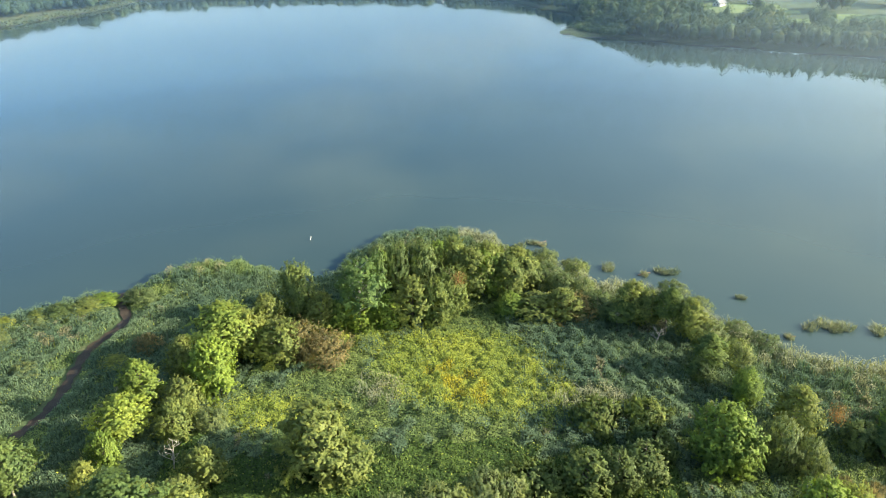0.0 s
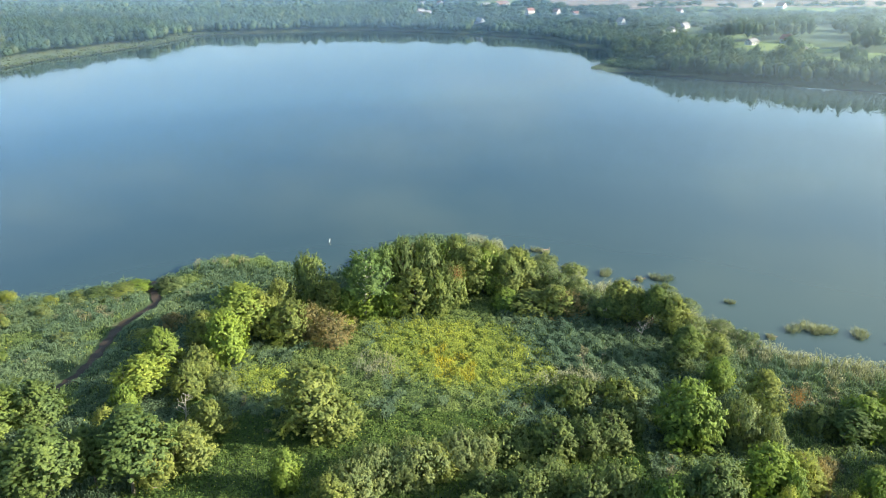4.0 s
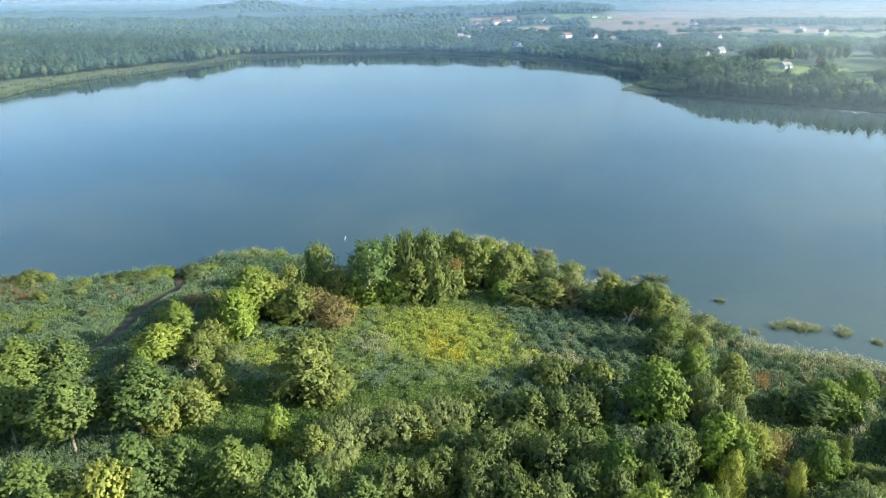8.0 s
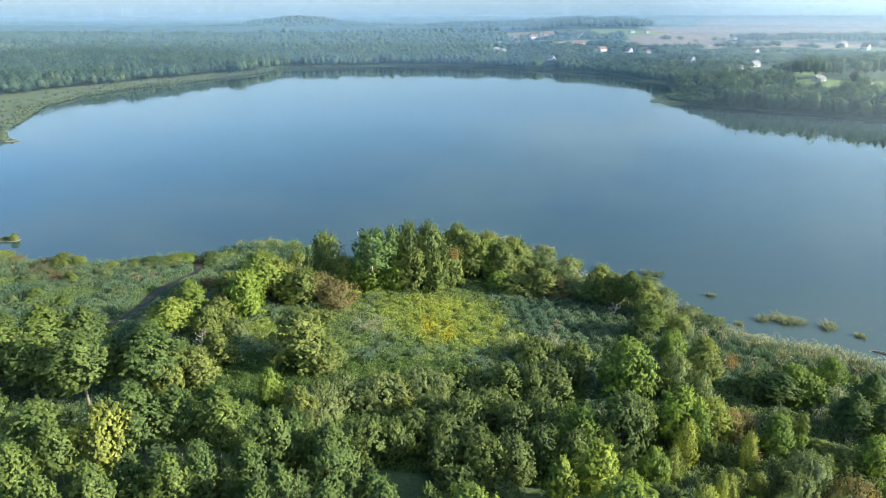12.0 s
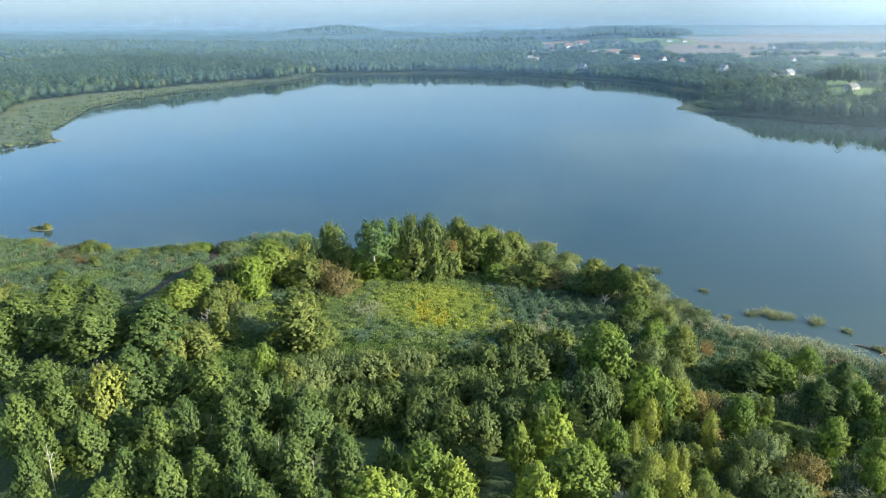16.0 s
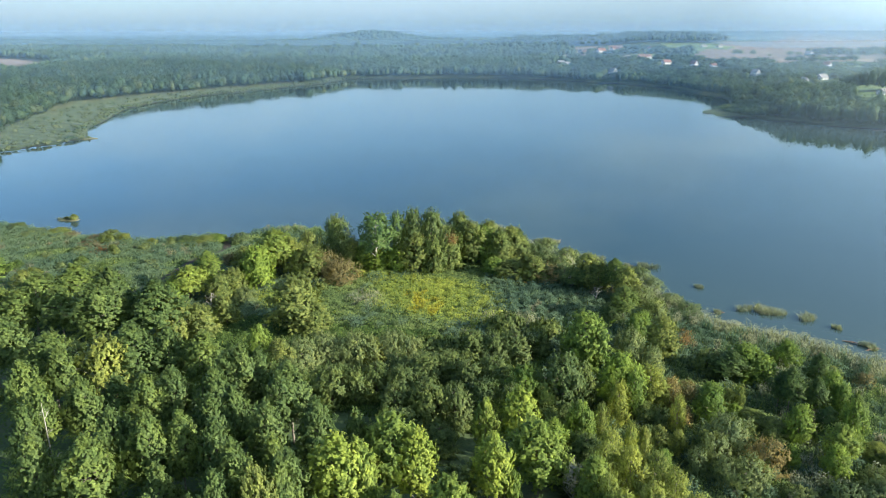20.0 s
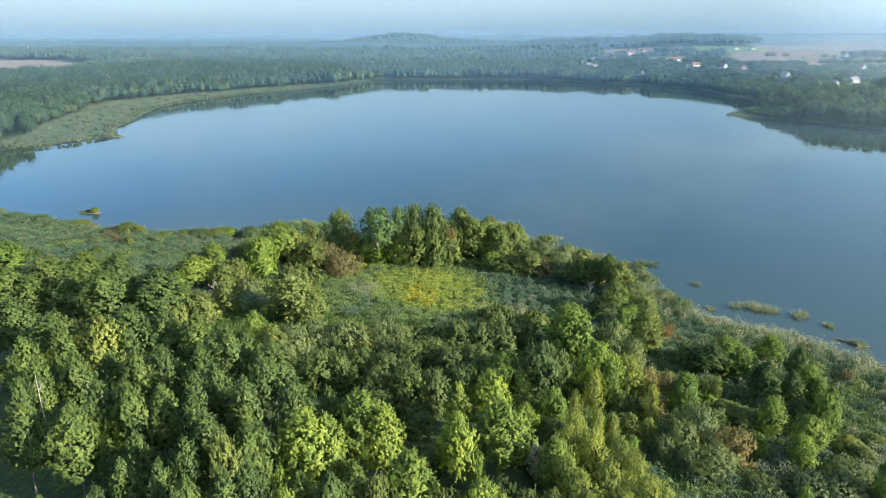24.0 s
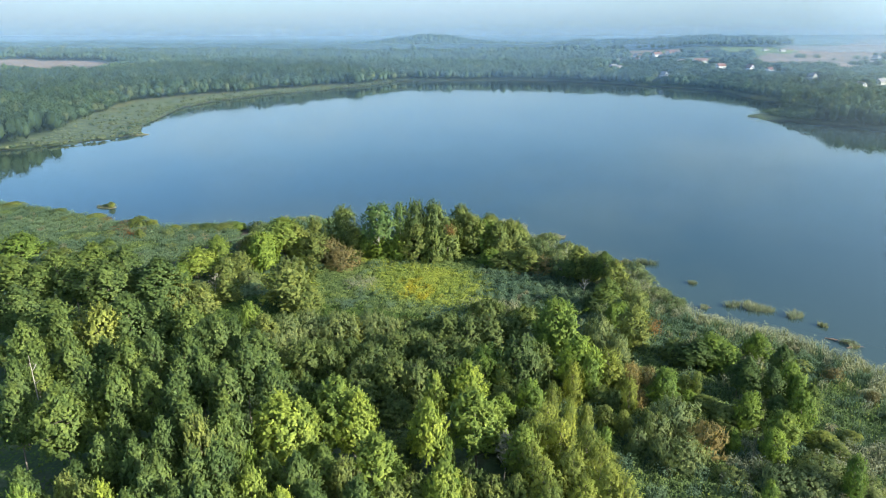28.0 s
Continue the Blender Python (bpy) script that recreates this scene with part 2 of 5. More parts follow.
def mesh_np(name, verts, faces, mats, face_mat=None, smooth=False):
    """A mesh out of arrays: verts (n, 3), faces (m, k) with one k."""
    verts, faces = np.asarray(verts, dtype=np.float32), np.asarray(faces, dtype=np.int32)
    me = bpy.data.meshes.new(name)
    n, k = faces.shape
    me.vertices.add(len(verts))
    me.vertices.foreach_set("co", verts.ravel())
    me.loops.add(n * k)
    me.loops.foreach_set("vertex_index", faces.ravel())
    me.polygons.add(n)
    me.polygons.foreach_set("loop_start", np.arange(0, n * k, k, dtype=np.int32))
    me.polygons.foreach_set("use_smooth", np.full(n, smooth))
    for m in mats:
        me.materials.append(m)
    if face_mat is not None:
        me.polygons.foreach_set("material_index", np.asarray(face_mat, dtype=np.int32))
    me.update(calc_edges=True)
    me.validate()
    return me


def part_np(name, me, parent, label=""):
    ob = new(name, me)
    ob.parent = parent
    return tagged(ob, label)


def unit(v):
    return v / np.maximum(np.linalg.norm(v, axis=1, keepdims=True), 1e-9)


def leaf_tris(centres, normals, size, aspect=1.0):
    """Three-cornered leaf sprays about the centres, facing roughly along the normals."""
    n = len(centres)
    a = unit(np.cross(normals, rng.normal(size=(n, 3))))
    b = unit(np.cross(normals, a))
    s = (size * rng.uniform(0.6, 1.4, n))[:, None]
    v = np.stack([centres - a * s, centres + a * s * 0.5 - b * s * aspect, centres + a * s * 0.7 + b * s * aspect], 1).reshape(-1, 3)
    return v, np.arange(3 * n).reshape(n, 3)


def tube(points, radii, sides=6):
    """A tapered tube along the points, as quads."""
    pts, vs, fs = [Vector(p) for p in points], [], []
    for i, p in enumerate(pts):
        d = (pts[min(i + 1, len(pts) - 1)] - pts[max(i - 1, 0)]).normalized()
        x = d.orthogonal().normalized()
        y = d.cross(x)
        for k in range(sides):
            a = 2 * math.pi * k / sides
            vs.append(p + (x * math.cos(a) + y * math.sin(a)) * radii[i])
    for i in range(len(pts) - 1):
        for k in range(sides):
            k2 = (k + 1) % sides
            fs.append((i * sides + k, i * sides + k2, (i + 1) * sides + k2, (i + 1) * sides + k))
    return np.array([tuple(v) for v in vs]), np.array(fs)


def join(chunks):
    vs, fs, off = [], [], 0
    for v, f in chunks:
        vs.append(v)
        fs.append(f + off)
        off += len(v)
    return np.concatenate(vs), np.concatenate(fs)


def icosphere(level):
    bm = bmesh.new()
    bmesh.ops.create_icosphere(bm, subdivisions=level, radius=1.0)
    v = np.array([tuple(x.co) for x in bm.verts])
    f = np.array([[x.index for x in p.verts] for p in bm.faces])
    bm.free()
    return v, f


def inside(px, py, poly):
    hit = np.zeros(px.shape, bool)
    for (x0, y0), (x1, y1) in zip(poly, poly[1:] + poly[:1]):
        if y0 != y1:
            cross = (y0 > py) != (y1 > py)
            hit ^= cross & (px < (x1 - x0) * (py - y0) / (y1 - y0) + x0)
    return hit


def edge_distance(px, py, line, closed=False):
    d = np.full(px.shape, 1e9)
    for (x0, y0), (x1, y1) in zip(line, line[1:] + (line[:1] if closed else [])):
        ex, ey = x1 - x0, y1 - y0
        s = np.clip(((px - x0) * ex + (py - y0) * ey) / (ex * ex + ey * ey + 1e-9), 0, 1)
        d = np.minimum(d, np.hypot(px - x0 - s * ex, py - y0 - s * ey))
    return d


def wobble(px, py, scale, seed):
    """Smooth pseudo-noise of about -1 to 1 over the plan."""
    r = np.random.default_rng(seed)
    out = np.zeros(np.shape(px))
    for k in range(7):
        a, f, ph = r.uniform(0, 6.28), r.uniform(0.6, 2.2) / scale, r.uniform(0, 6.28)
        out = out + np.sin((px * math.cos(a) + py * math.sin(a)) * f * 6.28 + ph)
    return out / 3.2


def smooth_step(x, a, b):
    s = np.clip((x - a) / (b - a), 0, 1)
    return s * s * (3 - 2 * s)


# ---- plan of the lake ----
NEAR_SHORE = [
    (-420, 175), (-300, 150), (-204, 146), (-170, 145), (-143, 141), (-115, 141), (-101, 147), (-92, 154), (-84, 157), (-80, 160),
    (-75, 168), (-69, 174), (-58, 173), (-46, 167), (-36, 160), (-30, 166), (-26, 178), (-17, 192), (-8, 195), (4, 195),
    (14, 190), (18, 179), (26, 173), (32, 165), (39, 160), (50, 158), (59, 149), (66, 138), (76, 127), (86, 123),
    (99, 120), (110, 113), (116, 107), (140, 92), (200, 60), (300, 20), (420, 0), (600, 60)]
FAR_SHORE = [
    (640, 180), (500, 320), (380, 420), (300, 470), (234, 505), (185, 530), (138, 558), (110, 572), (96, 592), (100, 618),
    (122, 644), (128, 715), (104, 763), (72, 838), (13, 880), (-60, 915), (-140, 945), (-220, 942), (-302, 905), (-367, 880),
    (-362, 840), (-369, 777), (-383, 724), (-394, 670), (-412, 637), (-420, 577), (-420, 539), (-406, 476), (-371, 417), (-344, 366),
    (-312, 332), (-313, 310), (-318, 284), (-333, 263), (-345, 236), (-400, 205)]
WEST_WOOD_EDGE = [(-420, 205), (-341, 248), (-366, 303), (-384, 328), (-430, 392), (-486, 490), (-488, 554), (-474, 605), (-454, 655), (-441, 690), (-425, 728), (-417, 786),
                  (-401, 835), (-393, 900), (-392, 1000), (-1000, 1000), (-1000, 150)]
LAKE = NEAR_SHORE + FAR_SHORE
CHANNEL = [(-86, 160.5), (-84.5, 157), (-81.5, 151), (-77.4, 144), (-78.6, 137.5), (-80.5, 131.5), (-80, 124), (-79, 116), (-79, 108.5), (-81, 102), (-85, 92)]


def shore_distance(px, py):
    """Metres from the waterline: positive on land."""
    d = edge_distance(px, py, LAKE, True)
    d = d + 1.2 * wobble(px, py, 14, 3) * smooth_step(d, 0, 3)
    return np.where(inside(px, py, LAKE), -d, d)


def land_height(px, py, sd=None):
    px, py = np.asarray(px, dtype=float), np.asarray(py, dtype=float)
    sd = shore_distance(px, py) if sd is None else sd
    z = np.where(sd > 0, 0.45 * smooth_step(sd, 0, 4), -1.6 * smooth_step(-sd, 0, 8))
    far = smooth_step(py, 380, 520)
    east = smooth_step(px, -260, 60)
    z = z + far * (smooth_step(sd, 15, 220) * 3 + smooth_step(sd, 12, 130) * 12 * east) + far * smooth_step(sd, 250, 1200) * (6 + 5 * east)
    z = z + smooth_step(sd, 40, 200) * far * 1.5 * wobble(px, py, 260, 5)
    z = z + 22 * np.exp(-((px + 830) / 120) ** 2 - ((py - 2080) / 200) ** 2) + 11 * np.exp(-((px + 800) / 330) ** 2 - ((py - 2080) / 260) ** 2)
    z = z + 17 * np.exp(-((np.maximum(np.abs(px + 70) - 170, 0)) / 120) ** 2 - ((py - 1760) / 150) ** 2)
    z = z + 9 * np.exp(-((px + 1150) / 160) ** 2 - ((py - 930) / 150) ** 2)
    z = z + 10 * np.exp(-((px + 500) / 420) ** 2 - ((py - 1750) / 300) ** 2)
    near = 1 - far
    z = z + near * (smooth_step(sd, 4, 30) * 0.15 * wobble(px, py, 22, 9))
    return z


# ---- ground and water ----
def ground_sheet():
    rings = np.concatenate([[0.0], np.geomspace(8, 4900, 240)])
    ang = np.concatenate([np.linspace(-78, 52, 370), np.linspace(54, 280, 60)])
    cx, cy = 60.0, -25.0
    rr, aa = np.meshgrid(rings, np.radians(ang), indexing="ij")
    px, py = cx + rr * np.sin(aa), cy + rr * np.cos(aa)
    z = land_height(px, py)
    z = np.where(rr > 4500, z + (rr - 4500) / 400 * 6, z)
    v = np.stack([px, py, z], -1).reshape(-1, 3)
    n, m = len(rings), len(ang)
    i, j = np.meshgrid(np.arange(n - 1), np.arange(m), indexing="ij")
    j2 = (j + 1) % m
    f = np.stack([i * m + j, (i + 1) * m + j, (i + 1) * m + j2, i * m + j2], -1).reshape(-1, 4)
    cent = v[f].mean(1)
    x, y = cent[:, 0], cent[:, 1]
    fm = np.zeros(len(f), dtype=np.int32)
    fm[cent[:, 2] < -0.1] = 1
    fm[is_field(x, y)] = 2
    fm[is_pasture(x, y)] = 3
    me = mesh_np("ground", v, f, [SOIL, MUD, STUBBLE, PASTURE], fm, True)
    return tagged(new("ground", me), "dark marsh soil, pasture and stubble fields to the horizon", "ground", kind="structure")


FIELD_EAST = [(120, 1135), (156, 1114), (293, 1180), (700, 1120), (2600, 1500), (3600, 3600), (560, 3300), (330, 2000), (215, 1800), (130, 1500), (110, 1280)]
FIELD_HILL = [(-134, 1500), (-30, 1545), (-24, 1635), (-158, 1660)]
FIELD_WEST = [(-1400, 850), (-1040, 760), (-900, 740), (-860, 790), (-940, 960), (-1150, 1060), (-1500, 1150)]
PASTURES = [
    [(270, 1080), (390, 1045), (700, 1000), (700, 1115), (330, 1165), (240, 1150)],
    [(-60, 1290), (60, 1260), (70, 1380), (-60, 1400)],
    [(214, 739), (246, 692), (275, 710), (262, 750), (222, 775)],
    [(203, 697), (240, 625), (300, 600), (300, 655), (240, 680)],
    [(230, 588), (265, 570), (400, 520), (410, 560), (270, 600)],
    [(60, 1500), (190, 1560), (215, 1660), (60, 1640)],
]


def is_field(x, y):
    return inside(x, y, FIELD_EAST) | inside(x, y, FIELD_HILL) | inside(x, y, FIELD_WEST)


def is_pasture(x, y):
    out = np.zeros(np.shape(x), bool)
    for p in PASTURES:
        out |= inside(x, y, p)
    return out


ground_sheet()
wv = np.array([(-700, -60, 0), (900, -60, 0), (900, 1000, 0), (-700, 1000, 0)], float)
tagged(new("water", mesh_np("water", wv, [(0, 1, 2, 3)], [WATER])), "calm green-grey lake water mirroring the pale sky", "water", kind="structure")


def ribbon(name, line, width, z, mat):
    """A smooth winding strip along the line."""
    pts = [Vector((*p, 0)) for p in line]
    run = []
    for i in range(len(pts) - 1):
        p0, p1, p2, p3 = pts[max(i - 1, 0)], pts[i], pts[i + 1], pts[min(i + 2, len(pts) - 1)]
        for k in range(8):
            t = k / 8
            run.append(0.5 * (2 * p1 + (p2 - p0) * t + (2 * p0 - 5 * p1 + 4 * p2 - p3) * t * t + (3 * p1 - p0 - 3 * p2 + p3) * t ** 3))
    vs = []
    for i, p in enumerate(run):
        d = (run[min(i + 1, len(run) - 1)] - run[max(i - 1, 0)]).normalized()
        side = Vector((-d.y, d.x, 0)) * width * (0.5 + 0.12 * math.sin(i * 1.1) + 0.08 * math.sin(i * 2.7))
        for q in (p - side, p + side):
            vs.append((q.x, q.y, z))
    fs = [(2 * i, 2 * i + 1, 2 * i + 3, 2 * i + 2) for i in range(len(run) - 1)]
    return mesh_np(name, np.array(vs), fs, [mat])


WET_MUD = rough_material("wet_channel_mud", [(0.3, (0.028, 0.022, 0.016)), (0.7, (0.058, 0.044, 0.03))], 0.5, rough=0.6)
tagged(new("channel", ribbon("channel", CHANNEL[1:], 2.1, 0.66, WET_MUD)), "narrow dark muddy channel winding through the reeds", "channel", kind="structure")


# ---- trees ----
def tree_thing(name, species, seed, height=10.0, width=7.0, boughs=44, leaves=20, leaf=0.15, low=0.14, shape=0.7, aspect=0.8, bark=BARK, label="", category="tree", tuft=1.0, rise=0.35, ragged=0.14, tall=0.8):
    """A tree of the given size at the origin: a tapered trunk, boughs spiralling up it, each ending in a leafy mass of smaller tufts."""
    global rng
    keep, rng = rng, np.random.default_rng(seed)
    root = tagged(new(name), label, category)
    wood, crown = [], []
    lean = rng.normal(0, 0.03, 2)
    ph = rng.uniform(0, 6.28, 4)
    up = np.array([0, 0, 1.0])

    def girth(q, a):
        lobe = 1 + ragged * (math.sin(2 * a + ph[0]) + 0.9 * math.sin(3 * a + 5 * q + ph[1]) + 0.8 * math.sin(13 * q + 2 * a + ph[2]))
        return 0.5 * width * max(0.04, math.sin(math.pi * min(0.99, q * 0.75 + 0.25))) ** shape * lobe

    def spot(q, a, share):
        z = (low + (1 - low) * q) * height
        return np.array([math.cos(a) * girth(q, a) * share + lean[0] * z, math.sin(a) * girth(q, a) * share + lean[1] * z, z - 0.1])

    spine = [(lean[0] * z * height, lean[1] * z * height, z * height) for z in (-0.04, 0.2, 0.45, 0.7, 0.93)]
    wood.append(tube(spine, [0.014 * height, 0.011 * height, 0.008 * height, 0.005 * height, 0.002 * height], 7))
    for k in range(boughs):
        q = ((k + 0.5) / boughs) ** 0.95
        a = k * 2.399 + rng.uniform(-0.35, 0.35)
        big = tuft * rng.uniform(0.7, 1.3) * (1.05 - 0.35 * q)
        tip = spot(q, a, rng.uniform(0.84, 1.03))
        out = np.array([math.cos(a), math.sin(a), 0.0])
        reach = float(np.hypot(tip[0] - lean[0] * tip[2], tip[1] - lean[1] * tip[2]))
        base_z = max(0.15, tip[2] - rise * reach - 0.3)
        base = np.array([lean[0] * base_z, lean[1] * base_z, base_z])
        if k % 2 == 0:
            wood.append(tube([tuple(base), tuple((base + tip) / 2 + up * 0.1), tuple(tip)], [0.005 * height, 0.003 * height, 0.001 * height], 4))
        tilt = math.asin(max(-0.2, min(0.98, (q - 0.2) * 1.3)))
        n = out * math.cos(tilt) + up * math.sin(tilt)
        for share, sprays, dense in ((1.0, 10, 1.0), (0.7, 3, 0.9)):
            c = base + (tip - base) * share - n * 0.5 * big
            way = unit(0.75 * rng.normal(size=(sprays, 3)) + 0.75 * n + 0.45 * tall * up)
            foot = c + 0.48 * big * rng.normal(size=(sprays, 3))
            ln = big * rng.uniform(0.7, 1.25, sprays) * (0.8 + 0.2 * tall)
            m = np.maximum(5, 1.15 * leaves * dense * ln / tuft * rng.uniform(0.7, 1.3, sprays)).astype(int)
            pick = np.repeat(np.arange(sprays), m)
            u = rng.uniform(0.05, 1.0, len(pick))
            d = unit(rng.normal(size=(len(pick), 3)))
            pos = foot[pick] + way[pick] * (u * ln[pick])[:, None] + d * (0.34 * big * (1.05 - 0.75 * u) * rng.uniform(0.3, 1.0, len(pick)))[:, None]
            nor = unit(0.95 * n + 0.42 * way[pick] + 0.3 * d + 0.1 * rng.normal(size=(len(pick), 3)) + 0.15 * up)
            crown.append(leaf_tris(pos, nor, 0.95 * leaf, aspect))
    m = 700                                                        # leaves within the crown
    qs, an = rng.uniform(0.02, 0.9, m), rng.uniform(0, 6.283, m)
    pos = np.array([spot(qs[i], an[i], rng.uniform(0.4, 0.82)) for i in range(m)])
    nor = unit(np.stack([np.cos(an), np.sin(an), np.full(m, 0.6)], -1) + 0.5 * rng.normal(size=(m, 3)))
    crown.append(leaf_tris(pos, nor, leaf * 2.2, aspect))
    part_np("trunk", mesh_np("trunk", *join(wood), [bark], smooth=True), root)
    part_np("crown", mesh_np("crown", *join(crown), [LEAF[species]]), root)
    rng = keep
    return root


LABELS = {
    "alder": "mid-green alder with a dense layered crown in the wet wood",
    "bright": "fresh green broadleaf tree with a full rounded crown",
    "yellow": "yellow-green young tree with sunlit upright boughs",
    "dark": "dark green broadleaf tree with a compact crown",
    "olive": "olive-green tree with a loose thin crown",
    "willow": "grey-green bushy willow with fine narrow leaves",
    "tan": "brownish drying shrub with thin tan foliage",
    "ochre": "ochre-green young willow with upright feathery boughs",
    "red": "low reddish-brown shrub among the shore reeds",
    "ash": "tall pale-barked tree with open crown near the water",
    "shrub": "low dark green rounded shrub in the marsh grass",
}
KIND = {
    "alder": dict(name="alder_tree", height=17, width=8.0, boughs=84, shape=0.95, low=0.42, ragged=0.13, tuft=0.94, leaves=20, leaf=0.16),
    "bright": dict(name="broadleaf_tree", height=11, width=9, boughs=69, shape=0.5, leaf=0.17, tuft=1.02, rise=0.3, low=0.16),
    "yellow": dict(name="young_tree", height=15, width=8.5, boughs=81, shape=0.75, rise=0.9, leaf=0.16, tuft=0.94, low=0.38, tall=1.0),
    "dark": dict(name="broadleaf_tree", height=9, width=9, boughs=69, shape=0.42, low=0.1, leaf=0.16, tuft=0.98, rise=0.35),
    "olive": dict(name="birch_tree", height=11, width=8, boughs=72, shape=0.55, rise=0.6, ragged=0.15, leaf=0.15, low=0.2, tuft=0.86, tall=0.95),
    "willow": dict(name="willow_bush", height=6, width=9, boughs=84, leaf=0.14, low=0.03, shape=0.4, aspect=0.5, rise=0.8, tuft=0.78, tall=1.1, category="bush"),
    "tan": dict(name="dry_bush", height=6, width=8, boughs=69, leaves=15, leaf=0.13, low=0.04, shape=0.4, aspect=0.5, rise=0.8, tuft=0.70, tall=1.1, category="bush"),
    "ash": dict(name="ash_tree", height=18, width=9, boughs=51, leaves=22, leaf=0.17, low=0.46, shape=0.36, bark=PALE_BARK, tuft=0.98, rise=0.9, ragged=0.15),
    "ochre": dict(name="young_willow_tree", height=10, width=7.5, boughs=81, shape=0.5, rise=1.0, leaf=0.13, aspect=0.5, tuft=0.82, tall=1.35, low=0.05),
    "red": dict(name="red_bush", height=5, width=5, boughs=45, leaf=0.13, low=0.04, shape=0.42, aspect=0.6, tuft=0.57, category="bush"),
    "shrub": dict(name="marsh_shrub", height=4, width=8, boughs=60, leaf=0.15, low=0.03, shape=0.38, tuft=0.74, category="bush"),
}
SLIM = ("alder", "yellow")
MODELS = {}


def plant(x, y, height, width, species, turn=None):
    """Stand one tree of the species at (x, y): the first of each model is built, the others are copies."""
    k = int(rng.integers(4))
    width = min(width, height + 3.0 if species in SLIM else height + 7.0, 14.0)
    z = float(land_height(x, y))
    m = pose(x, y, z - 0.1, 0, 0, rng.uniform(0, 360) if turn is None else turn) @ Matrix.Diagonal((width / KIND[species]["width"], width / KIND[species]["width"], height / KIND[species]["height"], 1))
    if (species, k) not in MODELS:
        spec = dict(KIND[species])
        ob = tree_thing(spec.pop("name"), species, 100 + 17 * k + len(species) * 31, label=LABELS[species], **spec)
        ob.matrix_basis = m
        MODELS[species, k] = ob
        return ob
    src_ob = MODELS[species, k]
    ob = copy_thing(src_ob, Matrix.Identity(4))
    ob.matrix_basis = m
    return ob


TIP_TREES = [
    (-35.4, 142.8, 15.5, 10.4, "dark"), (-20.0, 138.6, 19.5, 11.5, "ash"), (-15.7, 146.0, 18, 4.9, "ash"), (-11.5, 148.8, 18.3, 8.0, "dark"), (-6.1, 150.5, 18, 9.4, "dark"),
    (2.1, 155.7, 16.6, 8.7, "olive"), (1.0, 145.4, 13, 9.2, "dark"), (9.6, 155.1, 12.5, 10.6, "bright"), (6.8, 153.6, 14.5, 10.2, "olive"), (15.5, 153.7, 12.5, 8.9, "olive"),
    (19.8, 157.0, 11.5, 8.5, "olive"), (-29.6, 139.5, 10, 8.6, "olive"), (-20.1, 139.8, 8.0, 9.5, "bright"), (-13.3, 139.6, 9, 6.8, "bright"), (-7.8, 141.1, 12.5, 10.4, "olive"),
    (-2.8, 142.1, 12, 8.7, "dark"), (18.1, 158.4, 12.5, 10.2, "olive"), (11.2, 157.8, 13.5, 9.5, "olive"), (-25.4, 139.3, 8, 6.1, "bright"),
]
TIP_BUSHES = [
    (25.2, 160.7, 6.5, 10.3, "willow"), (27.6, 171.7, 5.5, 8.1, "willow"), (34.4, 152.9, 6, 7.1, "willow"), (28.5, 143.3, 8.5, 9.1, "olive"), (22.7, 143.5, 6, 11.6, "olive"),
    (31.3, 144.3, 5.5, 11.5, "tan"), (36.9, 145.9, 5.5, 10.7, "willow"), (21.8, 159.0, 7, 8.2, "willow"), (29.6, 154.4, 6.5, 8.8, "willow"), (15.6, 145.7, 6, 7.9, "bright"),
    (35.1, 166.5, 5, 8.3, "willow"),
]
EAST_TREES = [
    (43.5, 141.2, 11, 8.4, "olive"), (51.0, 137.9, 11.3, 7.8, "alder"), (55.1, 133.5, 10.5, 8.0, "olive"), (55.1, 120.6, 9.5, 8.1, "alder"), (47.1, 140.2, 9.5, 7.3, "olive"),
    (52.0, 118.3, 6, 6.5, "dark"), (58.9, 132.3, 6.5, 7.6, "willow"), (62.6, 124.5, 6, 7.2, "willow"), (66.7, 135.0, 4, 7.9, "willow"), (70.8, 130.2, 4, 8.0, "willow"),
    (59.9, 112.4, 7, 6.2, "bright"), (58.6, 110.0, 7, 5.2, "bright"), (64.3, 101.6, 11, 8.4, "olive"), (57.7, 93.3, 10.5, 7.5, "willow"), (62.3, 91.4, 8, 5.8, "willow"),
    (61.7, 146.9, 4, 7.3, "willow"), (41.9, 139.6, 7, 8.1, "alder"), (57.5, 154.3, 5, 7.6, "willow"),
]
MEADOW_TREES = [
    (-21.9, 92.1, 14.6, 15.0, "olive"), (-18.0, 91.4, 9, 9.8, "olive"), (-47.1, 115.0, 13.6, 10.3, "bright"), (-58.9, 109.1, 12.2, 7.9, "yellow"), (-59.0, 99.3, 11, 10.2, "yellow"),
    (-47.6, 126.7, 14.5, 14.4, "yellow"), (-43.1, 127.6, 12.5, 10.0, "olive"), (-40.0, 134.4, 13.3, 6.9, "olive"), (-35.5, 125.1, 11, 9.4, "olive"), (-31.4, 128.2, 9.5, 9.1, "tan"),
    (-25.9, 125.8, 7.5, 10.9, "tan"), (-54.2, 119.2, 11, 7.1, "olive"), (-51.4, 108.3, 8.5, 8.3, "olive"), (-50.0, 101.5, 9, 7.3, "olive"), (-42.2, 80.5, 9.5, 9.4, "olive"),
    (-59.7, 93.4, 8.5, 5.4, "bright"), (-41.1, 90.0, 8, 7.5, "olive"), (-44.7, 104.1, 4.5, 7.3, "willow"),
]
